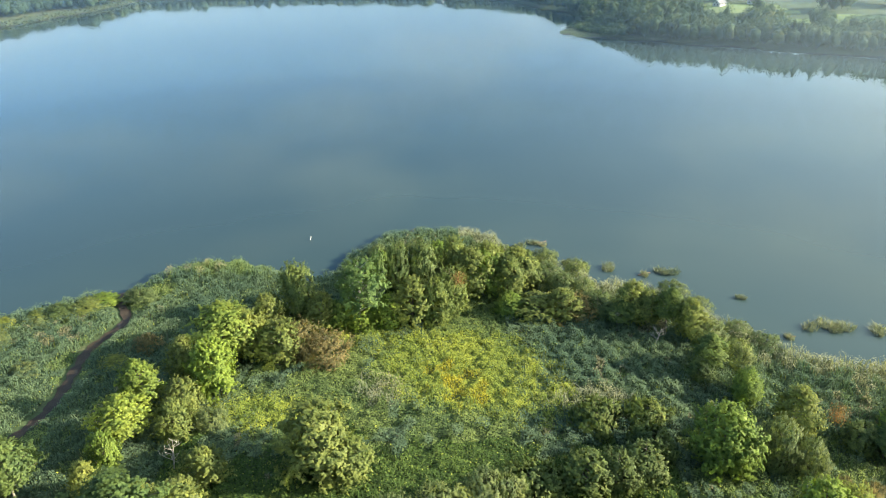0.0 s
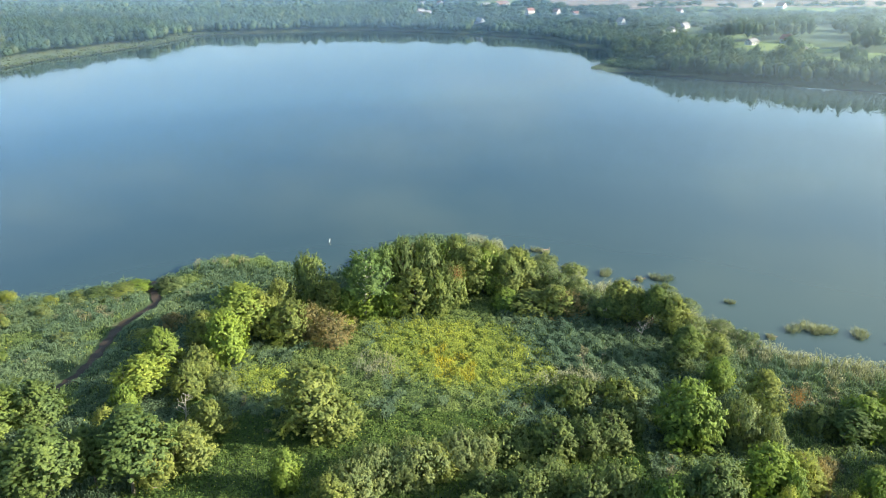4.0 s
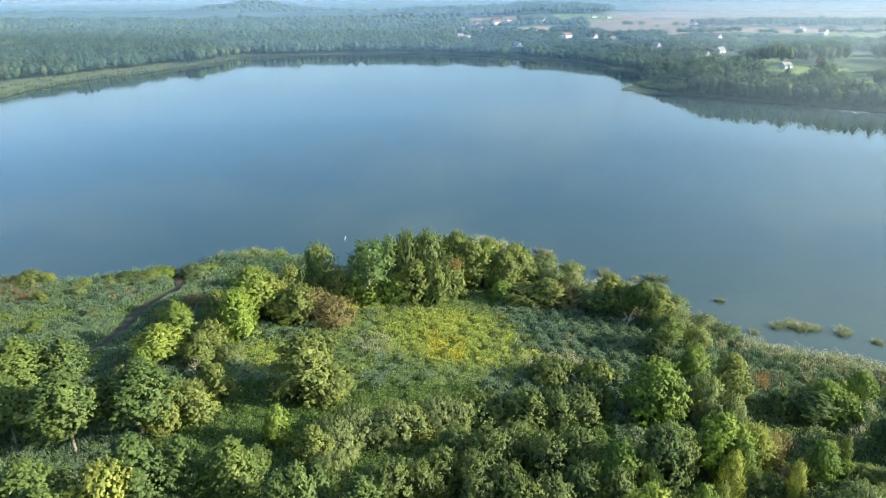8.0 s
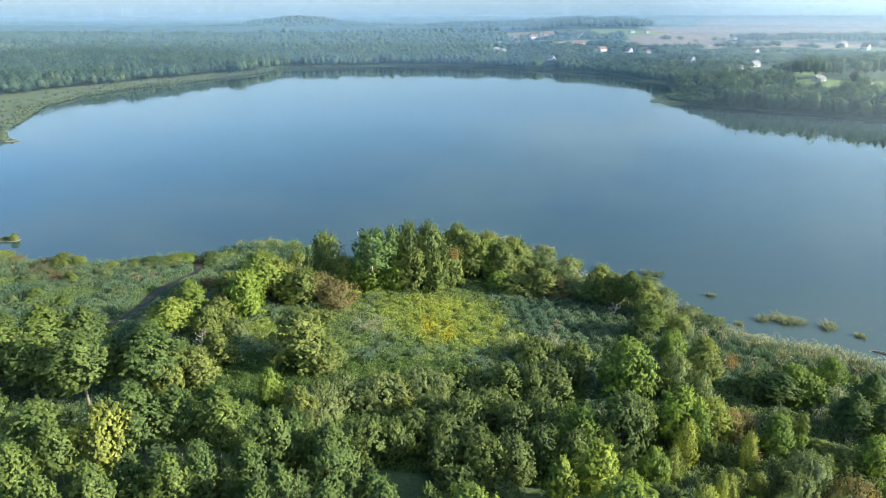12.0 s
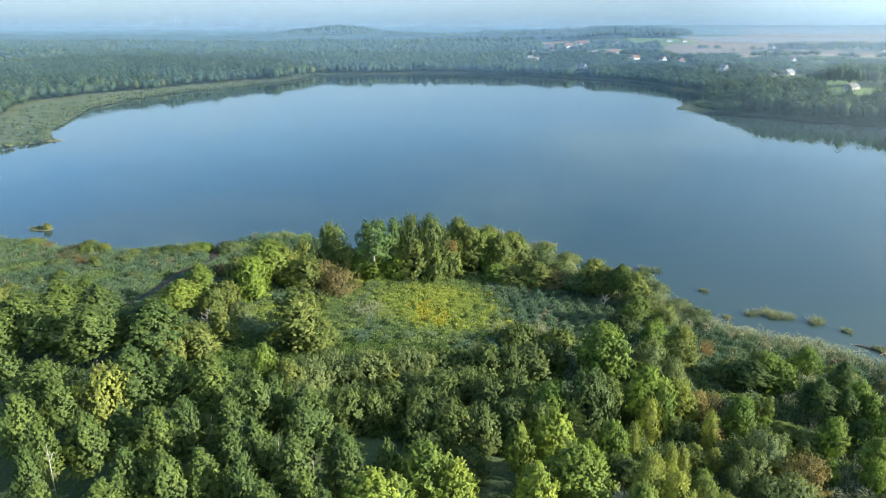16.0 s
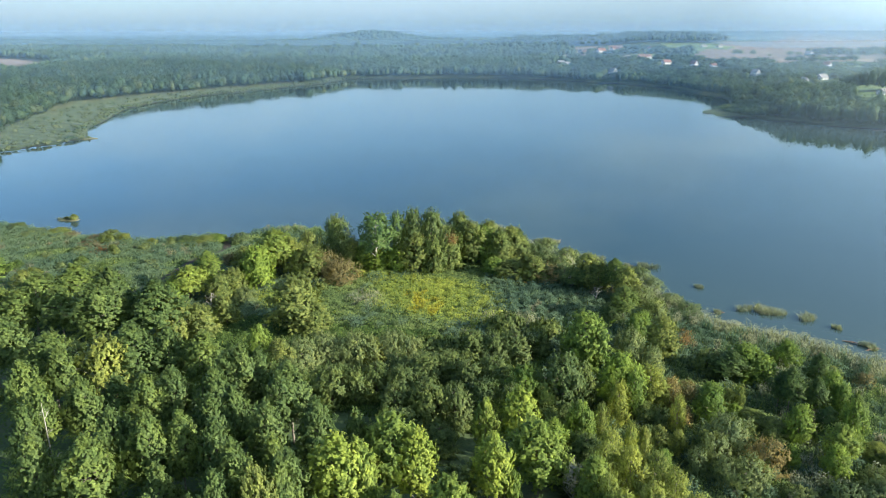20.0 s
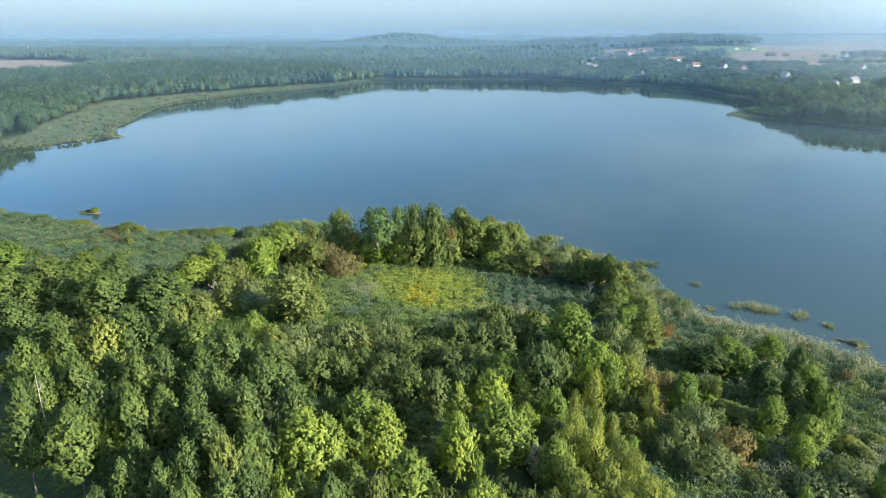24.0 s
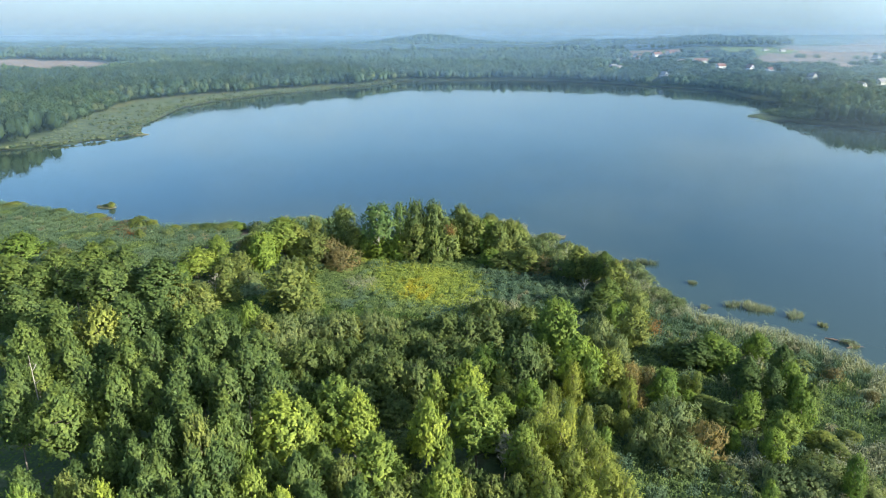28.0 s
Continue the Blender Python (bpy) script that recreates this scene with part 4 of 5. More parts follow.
HOUSES = [
    (-4, 971, 11, 8, 4.0, 8.5, -52, SLATE, "white gabled house with a grey roof near the bank"),
    (66, 1047, 13, 9, 6.0, 9.2, 42, TILE, "large white house with a red tiled roof"),
    (105, 1051, 10, 8, 4, 8.5, -52, TILE, "white gabled house with a red roof by a tall tree"),
    (170, 892, 9, 8, 4, 8, -50, SLATE, "white gabled house among garden trees"),
    (-107, 1218, 20, 10, 3.5, 5.5, 42, SLATE, "long pale shed with a light roof at the wood edge"),
    (-117, 1343, 13, 9, 4.0, 7.5, 42, SLATE, "white house with a grey roof at the wood edge"),
    (-62, 1474, 18, 10, 5.0, 9.5, 42, TILE, "large house with a red tiled roof on the slope"),
    (-37, 1522, 18, 10, 4.5, 8.5, 42, TILE, "long white house with a red roof on the slope"),
    (-106, 1505, 11, 9, 4.0, 8.0, -50, SLATE, "white gabled house below the brown field"),
    (-85, 1347, 11, 9, 4.0, 8.0, -50, TILE, "small house with a red roof in the village"),
    (-96, 1463, 10, 8, 3.5, 7.0, 42, TILE, "small house with a red roof below the brown field"),
    (-79, 1297, 11, 8, 4.0, 8.0, 42, SLATE, "white house with a grey roof at the wood edge"),
    (-94, 1149, 18, 8, 3.0, 5.0, 42, SLATE, "long low pale shed behind the bank trees"),
    (0, 1243, 14, 9, 4.0, 7.5, 42, SLATE, "pale low house in the middle of the village"),
    (28, 1201, 13, 9, 4.0, 8.0, 42, TILE, "dark house with a reddish roof in the village"),
    (34, 1516, 12, 9, 4.0, 8.0, -50, TILE, "small house with a red roof among village trees"),
    (131, 1040, 11, 7, 2.6, 4.6, 42, TILE, "low long house with a red roof beside the field"),
    (206, 788, 8, 7, 3.5, 6.8, -50, SLATE, "small pale house hidden in garden trees"),
    (29, 1285, 26, 10, 3.5, 7.0, 42, TILE, "long brown-roofed farm building"),
    (86, 1519, 12, 7, 2.8, 4.6, 42, SLATE, "white farm building on the grassy slope"),
    (144, 1600, 13, 7, 2.8, 4.6, 42, SLATE, "white farm building below the wooded hill"),
    (176, 1606, 12, 7, 2.8, 4.6, 42, SLATE, "white farm building below the wooded hill"),
    (312, 1382, 12, 9, 4.0, 8.0, -50, SLATE, "white gabled house beside a hedge in the fields"),
]
EAST_HOUSES = [
    (230, 824, 11, 8, 3.2, 6.2, 42, SLATE, "white house with a grey roof among trees"),
    (250, 662, 12, 7, 2.6, 5.0, 42, SLATE, "long low house beside the pasture"),
    (284, 671, 8, 7, 3.8, 7.4, -50, TILE, "white gabled house beside the pasture"),
    (273, 607, 11, 7, 2.6, 5.0, 42, SLATE, "low grey-roofed house by the bank trees"),
    (277, 1043, 10, 8, 4.0, 8.0, -50, TILE, "white gabled house at the field edge"),
    (444, 1205, 14, 9, 4.0, 8.0, 42, SLATE, "white house beside a grove in the fields"),
    (451, 1130, 11, 9, 4.5, 9.0, -50, TILE, "white gabled house at the field edge"),
]
for spec in HOUSES + EAST_HOUSES:
    house(*spec)


def clear_of_houses(x, y):
    """Gardens kept open round the houses and on the side towards the lake."""
    ok = np.ones(np.shape(x), bool)
    for hx, hy, ln, *_ in HOUSES + EAST_HOUSES:
        ok &= ~((np.abs(x - hx - 0.05 * (y - hy)) < ln * 0.5 + 5) & (y < hy + 9) & (y > hy - 75))
    return ok


# ---- far woods ----
def wood_mesh(name, px, py, height, width, level, mats, shards=0):
    """Many crowns in one mesh: lumpy bodies, and sprays of leaf round the nearer ones."""
    n = len(px)
    v0, f0 = icosphere(level)
    z0 = land_height(px, py)
    s = np.stack([width / 2, width / 2, height * 0.44], -1)
    c = np.stack([px, py, z0 + height * 0.56], -1)
    r = 1 + 0.36 * rng.uniform(-1, 1, (n, len(v0), 1))
    taper = 1 - 0.08 * np.maximum(v0[None, :, 2:3], 0) * rng.uniform(0, 1.2, (n, 1, 1))
    body = 0.78 * v0[None] * r * np.concatenate([taper, taper, np.ones_like(taper)], -1) * s[:, None, :] + c[:, None, :]
    f = (f0[None] + (np.arange(n) * len(v0))[:, None, None]).reshape(-1, 3)
    v = body.reshape(-1, 3)
    if shards:
        d = unit(rng.normal(size=(n * shards, 3)) + np.array([0, 0, 0.4])).reshape(n, shards, 3)
        p = (c[:, None, :] + d * s[:, None, :] * rng.uniform(0.8, 1.22, (n, shards, 1))).reshape(-1, 3)
        nor = unit(d.reshape(-1, 3) + 0.6 * rng.normal(size=(n * shards, 3)))
        lv, lf = leaf_tris(p, nor, np.clip(0.07 * np.repeat(width, shards), 0.3, 0.9) * (0.75 if shards > 60 else 1.0))
        f = np.concatenate([f, lf + len(v)])
        v = np.concatenate([v, lv])
    hue = 0.35 * wobble(px, py, 45, 91) + rng.uniform(0, 1, n)
    pick = np.where(hue > 0.9, 1, np.where(hue < 0.22, 2, 0))
    fm = np.repeat(pick, len(f0))
    if shards:
        fm = np.concatenate([fm, np.repeat(np.repeat(pick, shards), len(lf) // (n * shards))])
    return mesh_np(name, v, f, mats, fm, smooth=True)


def scatter(x0, x1, y0, y1, gap):
    """Jittered points over a rectangle."""
    gx, gy = np.meshgrid(np.arange(x0, x1, gap), np.arange(y0, y1, gap))
    px = gx.ravel() + rng.uniform(-0.45, 0.45, gx.size) * gap
    py = gy.ravel() + rng.uniform(-0.45, 0.45, gx.size) * gap
    return px, py


def view_wedge(px, py, margin=4.0):
    """The land that the camera looks over: a wedge opening from the peninsula's foot."""
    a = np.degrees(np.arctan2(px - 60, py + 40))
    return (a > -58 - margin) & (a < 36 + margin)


def far_wood(name, label, box, gap, height, level, shards, keep, wide=1.0, edge=None, mats=(FAR_LEAF, FAR_OLIVE, FAR_DARK)):
    px, py = scatter(*box, gap)
    sd = shore_distance(px, py)
    ok = keep(px, py, sd) & view_wedge(px, py) & (~is_field(px, py) | (name == "field_grove"))
    px, py = px[ok], py[ok]
    h = rng.uniform(*height, len(px)) * np.where((px > -110) & (py > 740) & (py < 1130), 0.84, 1.0) * (1 + 0.15 * wobble(px, py, 60, 21))
    w = wide * (min(gap, 9) * rng.uniform(1.1, 1.8, len(px)) + max(gap - 9, 0) * 0.6)
    h = np.where(clear_of_houses(px, py), h, np.minimum(h, 3.5) * 0.9)
    if name == "east_shore_wood":                                   # low growth towards the point
        h = h * (0.22 + 0.78 * smooth_step(px + 0.25 * (600 - py) * (py < 600) + 0.5 * (py > 640) * (py - 640), 118, 172))
    if edge:
        h = h * (0.6 + 0.4 * smooth_step(edge_distance(px, py, edge), 0, 16))
    tagged(new(name, wood_mesh(name, px, py, h, w, level, mats, shards)), label, "woodland", kind="stuff")


far_wood("west_shore_wood", "dense mixed green woodland behind the reed belt of the lake", (-760, -335, 180, 1000), 7.0, (15, 22), 1, 190,
         lambda x, y, sd: inside(x + 5 * wobble(x, y, 40, 31), y, WEST_WOOD_EDGE), edge=WEST_WOOD_EDGE[3:14])
far_wood("north_shore_wood", "dark green woodland along the far bank of the lake", (-420, 180, 780, 1130), 7.4, (12, 18), 1, 84,
         lambda x, y, sd: (sd > 10) & (y > 760) & ~is_pasture(x, y) & ((x < -110) | (sd < 75)))
far_wood("east_shore_wood", "dark leafy trees along the near bank of the bay", (95, 560, 440, 760), 6.8, (13, 19), 1, 100,
         lambda x, y, sd: (sd > 5) & (x > 114 + 0.4 * (610 - y) * (y < 610)) & ~is_pasture(x, y) & ((sd < 60) | (wobble(x, y, 90, 33) > 0.3)))
far_wood("village_wood", "gardens and groves between the village houses", (-120, 800, 760, 1190), 9.0, (6, 11), 1, 34,
         lambda x, y, sd: (sd > 40) & (x > -110) & ~is_pasture(x, y) & (wobble(x, y, 110, 35) > -0.55) & clear_of_houses(x, y), wide=1.15)
far_wood("upper_village_wood", "scattered trees of the upper village", (-150, 120, 1190, 1540), 11.0, (7, 13), 1, 16,
         lambda x, y, sd: ~is_pasture(x, y) & (wobble(x, y, 90, 37) > -0.2) & clear_of_houses(x, y))
far_wood("field_grove", "long grove of trees standing in the open fields", (311, 760, 1330, 1400), 11.0, (12, 16), 1, 16,
         lambda x, y, sd: y > 1330)
far_wood("middle_wood", "wide flat woodland stretching back from the lake", (-1500, -110, 420, 1560), 11.0, (13, 19), 1, 12,
         lambda x, y, sd: (sd > 60) & ~((x > -755) & (y < 1000)) & ~((x > -420) & (y < 1130)) & ~is_pasture(x, y) & clear_of_houses(x, y))
far_wood("distant_wood", "hazy wooded hills and plains towards the horizon", (-3300, 240, 700, 2900), 21.0, (14, 20), 1, 3,
         lambda x, y, sd: ((x < -1500) & (wobble(x, y, 700, 51) > -0.5)) | ((y > 1560) & (x < -160) & (wobble(x, y, 500, 53) > -0.8)))

far_wood("hill_wood", "dark hazy wood on the low hill behind the village", (-330, 215, 1645, 1880), 12.0, (13, 18), 1, 6,
         lambda x, y, sd: (x < 205) & ~is_pasture(x, y))

far_wood("belt_bushes", "low willow bushes along the water's edge of the reed belt", (-460, -290, 225, 900), 3.6, (1.6, 3.4), 1, 26,
         lambda x, y, sd: (sd > -0.5) & ~inside(x, y, WEST_WOOD_EDGE) & (((sd < 7) & (wobble(x, y, 14, 71) > -0.35)) | ((sd < 30) & (wobble(x, y, 22, 73) > 0.6)) | (wobble(x, y, 16, 75) > 0.85)), wide=0.75, mats=(FAR_OLIVE, BELT_BUSH, FAR_LEAF))

# ---- reeds and marsh plants ----
def blades(name, px, py, height, width, mat, label, lean=0.35, z_off=0.0):
    """Upright tapering blades: each a bent strip with a foot and a tip."""
    n = len(px)
    z = land_height(px, py) + z_off
    a = rng.uniform(0, 6.283, n)
    side = np.stack([np.cos(a), np.sin(a), np.zeros(n)], -1) * (width / 2)[:, None]
    b = rng.uniform(0, 6.283, n)
    tip = np.stack([np.cos(b) * lean * height * rng.uniform(0.2, 1, n), np.sin(b) * lean * height * rng.uniform(0.2, 1, n), height], -1)
    foot = np.stack([px, py, z], -1)
    mid = foot + tip * np.array([0.35, 0.35, 0.62])
    v = np.stack([foot - side * 0.6, foot + side * 0.6, mid + side, foot + tip, mid - side], 1).reshape(-1, 3)
    k = np.arange(n)[:, None] * 5
    f = np.concatenate([k + [0, 1, 2], k + [0, 2, 4], k + [4, 2, 3]])
    return tagged(new(name, mesh_np(name, v, f, [mat])), label, "marsh plants", kind="stuff")


def plumes(name, px, py, height, size, mat, label, aspect=0.7, up=0.9):
    """The leafy or feathery tops of marsh plants: small sprays that face mostly upwards."""
    n = len(px)
    c = np.stack([px, py, land_height(px, py) + height], -1)
    nor = unit(rng.normal(size=(n, 3)) * 0.26 + np.array([0.22, 0, up]))
    v, f = leaf_tris(c, nor, size, aspect)
    return tagged(new(name, mesh_np(name, v, f, [mat])), label, "marsh plants", kind="stuff")


def marsh(box, per_m2, keep):
    gap = 1 / math.sqrt(per_m2)
    px, py = scatter(*box, gap)
    sd = shore_distance(px, py)
    ok = keep(px, py, sd) & (edge_distance(px, py, CHANNEL) > 1.75 + 0.25 * wobble(px, py, 3, 87))
    return px[ok], py[ok]


def ellipse(x, y, cx, cy, rx, ry):
    return ((x - cx) / rx) ** 2 + ((y - cy) / ry) ** 2


def plant_kinds(px, py):
    """Which plant covers each spot of the marsh."""
    open_meadow = ellipse(px, py, 4, 118, 42, 34)
    w1, w2 = wobble(px, py, 9, 41), wobble(px, py, 30, 43)
    rich = np.minimum(ellipse(px + 0.35 * (py - 122), py, 5, 122, 15.5, 13), np.minimum(ellipse(px, py, -20, 139, 9, 6), ellipse(px, py, -36, 108, 11, 5)) + 0.35) + 0.55 * w1 + 0.55 * w2
    gold = rng.uniform(0, 1, len(px)) < 0.95 - 0.92 * smooth_step(rich, 0.45, 2.3)
    orange = ellipse(px + 0.35 * (py - 117), py, 2.5, 117, 6.5, 7.5) + 0.9 * w1 + 0.3 * rng.normal(size=len(px)) < 0.45
    gold &= ~orange
    sedge = ~gold & ~orange & (((open_meadow < 1.2) & (px < 14) & (w2 + 0.5 * w1 > -0.35)) | ((px < -60) & (w2 > 0.7)) | ((px > 42) & (py < 100) & (w1 > -0.35)) | (w1 > 0.9))
    straw = ~gold & ~orange & ~sedge & ((w1 * w2 > 0.6))
    # herbs in the darkened green, where the meadow's near side is shaded
    herb = ~gold & ~orange & (px > -50) & (px < 40) & (py < 98 + 7 * w2 + 3 * w1)
    sedge |= ~gold & (ellipse(px, py, -57, 170, 17, 5) + 0.3 * w1 < 1.0)
    sedge &= ~herb
    straw &= ~herb
    pale = ~gold & ~herb & ~orange & ~straw & (px > 4) & ((edge_distance(px, py, NEAR_SHORE[19:35]) < 6.5 + 4 * w1) | ((px > 84) & (w2 + 0.5 * w1 > 0.5)))
    pale |= ~gold & ~herb & (ellipse(px, py, 27, 111, 10, 4.5) + 0.5 * w1 < 0.9)
    pale |= ~gold & ~herb & ~orange & (ellipse(px, py, -13, 115, 6, 5) + 0.7 * w1 + 0.4 * rng.normal(size=len(px)) < 0.5)
    sedge &= ~pale
    return {"pale": pale, "herb": herb, "reed": ~herb & ~pale & ~gold & ~orange & ~sedge & ~straw, "sedge": sedge, "gold": gold, "orange": orange, "straw": straw}


def lumps(px, py):
    """Taller and lower stands within the marsh."""
    tall = 0.75 * np.exp(-ellipse(px, py, -58, 169, 17, 6)) + 0.25 * (px < -84) * (1 - smooth_step(edge_distance(px, py, NEAR_SHORE[:9]), 3, 13))
    tall = tall + 0.15 * (px > 20) * (1 - smooth_step(edge_distance(px, py, NEAR_SHORE[19:36]), 5, 14))
    tall = tall + 0.22 * (px > 20) * wobble(px, py, 4.5, 85)
    tall = tall - 0.45 * (1 - smooth_step(edge_distance(px, py, CHANNEL), 2, 5))
    return (0.95 + 0.28 * wobble(px, py, 7, 81) + 0.12 * wobble(px, py, 2.6, 83)) * (1 + tall)


MARSH_BOX = (-210, 150, 30, 198)
marsh_land = lambda x, y, sd: (sd > -1.0) & ((y > 60) | (x > 60)) & (np.abs(x) < 160 + y)
px, py = marsh(MARSH_BOX, 4.0, marsh_land)
kinds = plant_kinds(px, py)
for kind, name, h, wd, mat, label in (
        ("reed", "reed_bed", (1.4, 2.1), (0.16, 0.3), REED, "grey-green common reed covering the marsh"),
        ("pale", "shore_reeds", (1.5, 2.4), (0.16, 0.3), PALE_REED, "pale grey flowering reed along the waterline"),
        ("herb", "nettle_bed", (0.8, 1.4), (0.16, 0.3), SHADED_HERB, "low green herbs coloured darker where the meadow is shaded"),
        ("sedge", "sedge_meadow", (0.9, 1.5), (0.16, 0.3), SEDGE, "green sedge and tall herbs in the wet meadow"),
        ("gold", "goldenrod_patch", (0.9, 1.4), (0.2, 0.35), GOLD, "yellow flowering herbs in the middle of the meadow"),
        ("orange", "orange_herbs", (0.9, 1.4), (0.2, 0.35), ORANGE, "small orange patch of turning herbs"),
        ("straw", "dry_stalks", (1.2, 2.0), (0.14, 0.28), STRAW, "dry straw-coloured reed stalks")):
    mask = kinds[kind]
    n = int(mask.sum())
    blades(name, px[mask], py[mask], rng.uniform(*h, n) * lumps(px[mask], py[mask]), rng.uniform(*wd, n), mat, label, 0.6)
px, py = marsh(MARSH_BOX, 17.0, marsh_land)
kinds = plant_kinds(px, py)
for kind, name, h, size, mat, label in (
        ("reed", "reed_plumes", (1.55, 2.1), 0.155, REED, "grey-green feathery reed tops"),
        ("pale", "shore_plumes", (1.5, 2.5), 0.16, PALE_REED, "pale grey plumes of the shore reed"),
        ("herb", "nettle_tops", (0.8, 1.4), 0.18, SHADED_HERB, "leafy tops of the herbs darkened for shade"),
        ("sedge", "herb_tops", (0.95, 1.4), 0.16, SEDGE, "leafy green tops of tall herbs"),
        ("gold", "goldenrod_tops", (1.1, 1.45), 0.165, GOLD, "yellow flower heads of tall herbs"),
        ("orange", "orange_tops", (1.1, 1.45), 0.16, ORANGE, "orange flower heads of tall herbs"),
        ("straw", "dry_plumes", (1.3, 2.0), 0.18, STRAW, "straw-coloured dry reed plumes")):
    mask = kinds[kind]
    n = int(mask.sum())
    plumes(name, px[mask], py[mask], rng.uniform(*h, n) * lumps(px[mask], py[mask]), size, mat, label)

px, py = marsh((-62, 52, 84, 152), 8.0, marsh_land)
kinds = plant_kinds(px, py)
for kind, name, h, size, mat, label in (
        ("herb", "low_nettles", (0.4, 1.1), 0.26, SHADED_HERB, "lower leaves of the herbs darkened for shade"),
        ("sedge", "low_herbs", (0.75, 1.2), 0.24, SEDGE, "lower leafy green herbs of the wet meadow"),
        ("gold", "low_goldenrod", (0.85, 1.3), 0.25, GOLD, "lower yellow-green leaves of the flowering herbs"),
        ("reed", "low_reeds", (1.2, 1.8), 0.24, REED, "lower grey-green reed leaves round the meadow")):
    mask = kinds[kind]
    n = int(mask.sum())
    plumes(name, px[mask], py[mask], rng.uniform(*h, n) * lumps(px[mask], py[mask]), size, mat, label, up=1.6)

px, py = scatter(-95, 66, -6, 62, 0.8)
ok = (px < 66) & (py > -5) & ((py < 60) | (px < 60)) & inside(px, py, WEST_WOOD + [(-135, 60)])
px, py = px[ok], py[ok]
# the wood floor takes the same shade-darkened herb colour
plumes("undergrowth", px, py, rng.uniform(0.3, 1.3, len(px)), 0.34, SHADED_HERB, "low green undergrowth on the floor of the wood", up=1.4)

sx, sy = scatter(-500, 190, 200, 960, 0.85)
ssd = shore_distance(sx, sy)
belt = np.where(sx < -290, np.where(inside(sx, sy, WEST_WOOD_EDGE), 0, 95), 13)
ok = (ssd > np.where(sx > 60, 0.4, -1.5)) & (ssd < belt) & view_wedge(sx, sy) & (sy > 225)
dry = ok & (edge_distance(sx, sy, WEST_WOOD_EDGE) < 11 + 5 * wobble(sx, sy, 45, 61) + 3 * wobble(sx, sy, 9, 63)) & (sy > 430)
wet = ok & ~dry
FAR_REED = leaf_material("far_reed_plumes", (0.185, 0.215, 0.15), (0.245, 0.27, 0.195), 0.3, patch=0.05, gloss=0.06)
for name, mask, mat, label in (("far_reed_belt", wet, FAR_REED, "pale green reed belt along the far banks"), ("far_dry_reeds", dry, STRAW, "straw-coloured strip of the far reed belt")):
    n = int(mask.sum())
    plumes(name, sx[mask], sy[mask], rng.uniform(1.2, 2.2, n) * (1 + 0.25 * wobble(sx[mask], sy[mask], 11, 67)), 0.33, mat, label, 0.8, 1.5)


# ---- mist: thin sheets standing in for the haze ----
def haze_material(share, top, onward, tint, west=1.0):
    """Haze tint on a see-through sheet, thinning upwards to nothing at its top."""
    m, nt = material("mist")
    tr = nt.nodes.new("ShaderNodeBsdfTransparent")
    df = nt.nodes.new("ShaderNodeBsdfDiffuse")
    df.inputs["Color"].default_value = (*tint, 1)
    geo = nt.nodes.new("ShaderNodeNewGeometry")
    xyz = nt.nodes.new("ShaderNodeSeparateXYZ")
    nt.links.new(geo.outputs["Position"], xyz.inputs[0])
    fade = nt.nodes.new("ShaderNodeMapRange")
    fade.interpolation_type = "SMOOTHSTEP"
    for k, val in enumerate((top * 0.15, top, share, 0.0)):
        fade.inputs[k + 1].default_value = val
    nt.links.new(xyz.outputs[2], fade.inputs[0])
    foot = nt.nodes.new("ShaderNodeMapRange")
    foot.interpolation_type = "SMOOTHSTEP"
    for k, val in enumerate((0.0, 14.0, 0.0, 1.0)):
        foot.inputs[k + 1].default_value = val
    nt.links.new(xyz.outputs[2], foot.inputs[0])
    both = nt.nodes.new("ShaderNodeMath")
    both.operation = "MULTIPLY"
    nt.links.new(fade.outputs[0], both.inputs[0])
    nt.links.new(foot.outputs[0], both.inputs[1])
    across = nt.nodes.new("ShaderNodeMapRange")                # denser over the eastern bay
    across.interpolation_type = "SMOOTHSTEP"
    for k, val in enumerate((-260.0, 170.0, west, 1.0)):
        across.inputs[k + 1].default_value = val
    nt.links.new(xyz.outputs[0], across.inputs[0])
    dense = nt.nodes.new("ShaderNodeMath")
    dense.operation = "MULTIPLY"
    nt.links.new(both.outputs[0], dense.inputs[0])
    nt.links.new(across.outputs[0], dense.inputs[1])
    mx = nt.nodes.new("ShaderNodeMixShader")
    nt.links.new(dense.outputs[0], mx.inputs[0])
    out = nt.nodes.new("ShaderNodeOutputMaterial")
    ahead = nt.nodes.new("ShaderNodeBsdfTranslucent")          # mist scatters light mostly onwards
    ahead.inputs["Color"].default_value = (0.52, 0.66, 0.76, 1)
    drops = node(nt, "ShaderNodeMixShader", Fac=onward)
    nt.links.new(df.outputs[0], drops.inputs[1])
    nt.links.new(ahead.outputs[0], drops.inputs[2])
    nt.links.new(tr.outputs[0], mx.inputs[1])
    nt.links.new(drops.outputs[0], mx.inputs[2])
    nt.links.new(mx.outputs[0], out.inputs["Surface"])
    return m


def haze_sheet(low, top, mat):
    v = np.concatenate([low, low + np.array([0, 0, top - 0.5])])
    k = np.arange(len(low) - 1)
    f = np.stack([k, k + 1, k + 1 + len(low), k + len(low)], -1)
    tagged(new("mist", mesh_np("mist", v, f, [mat], smooth=True)), "thin upright sheet standing in for haze over the far land", "mist", kind="stuff")


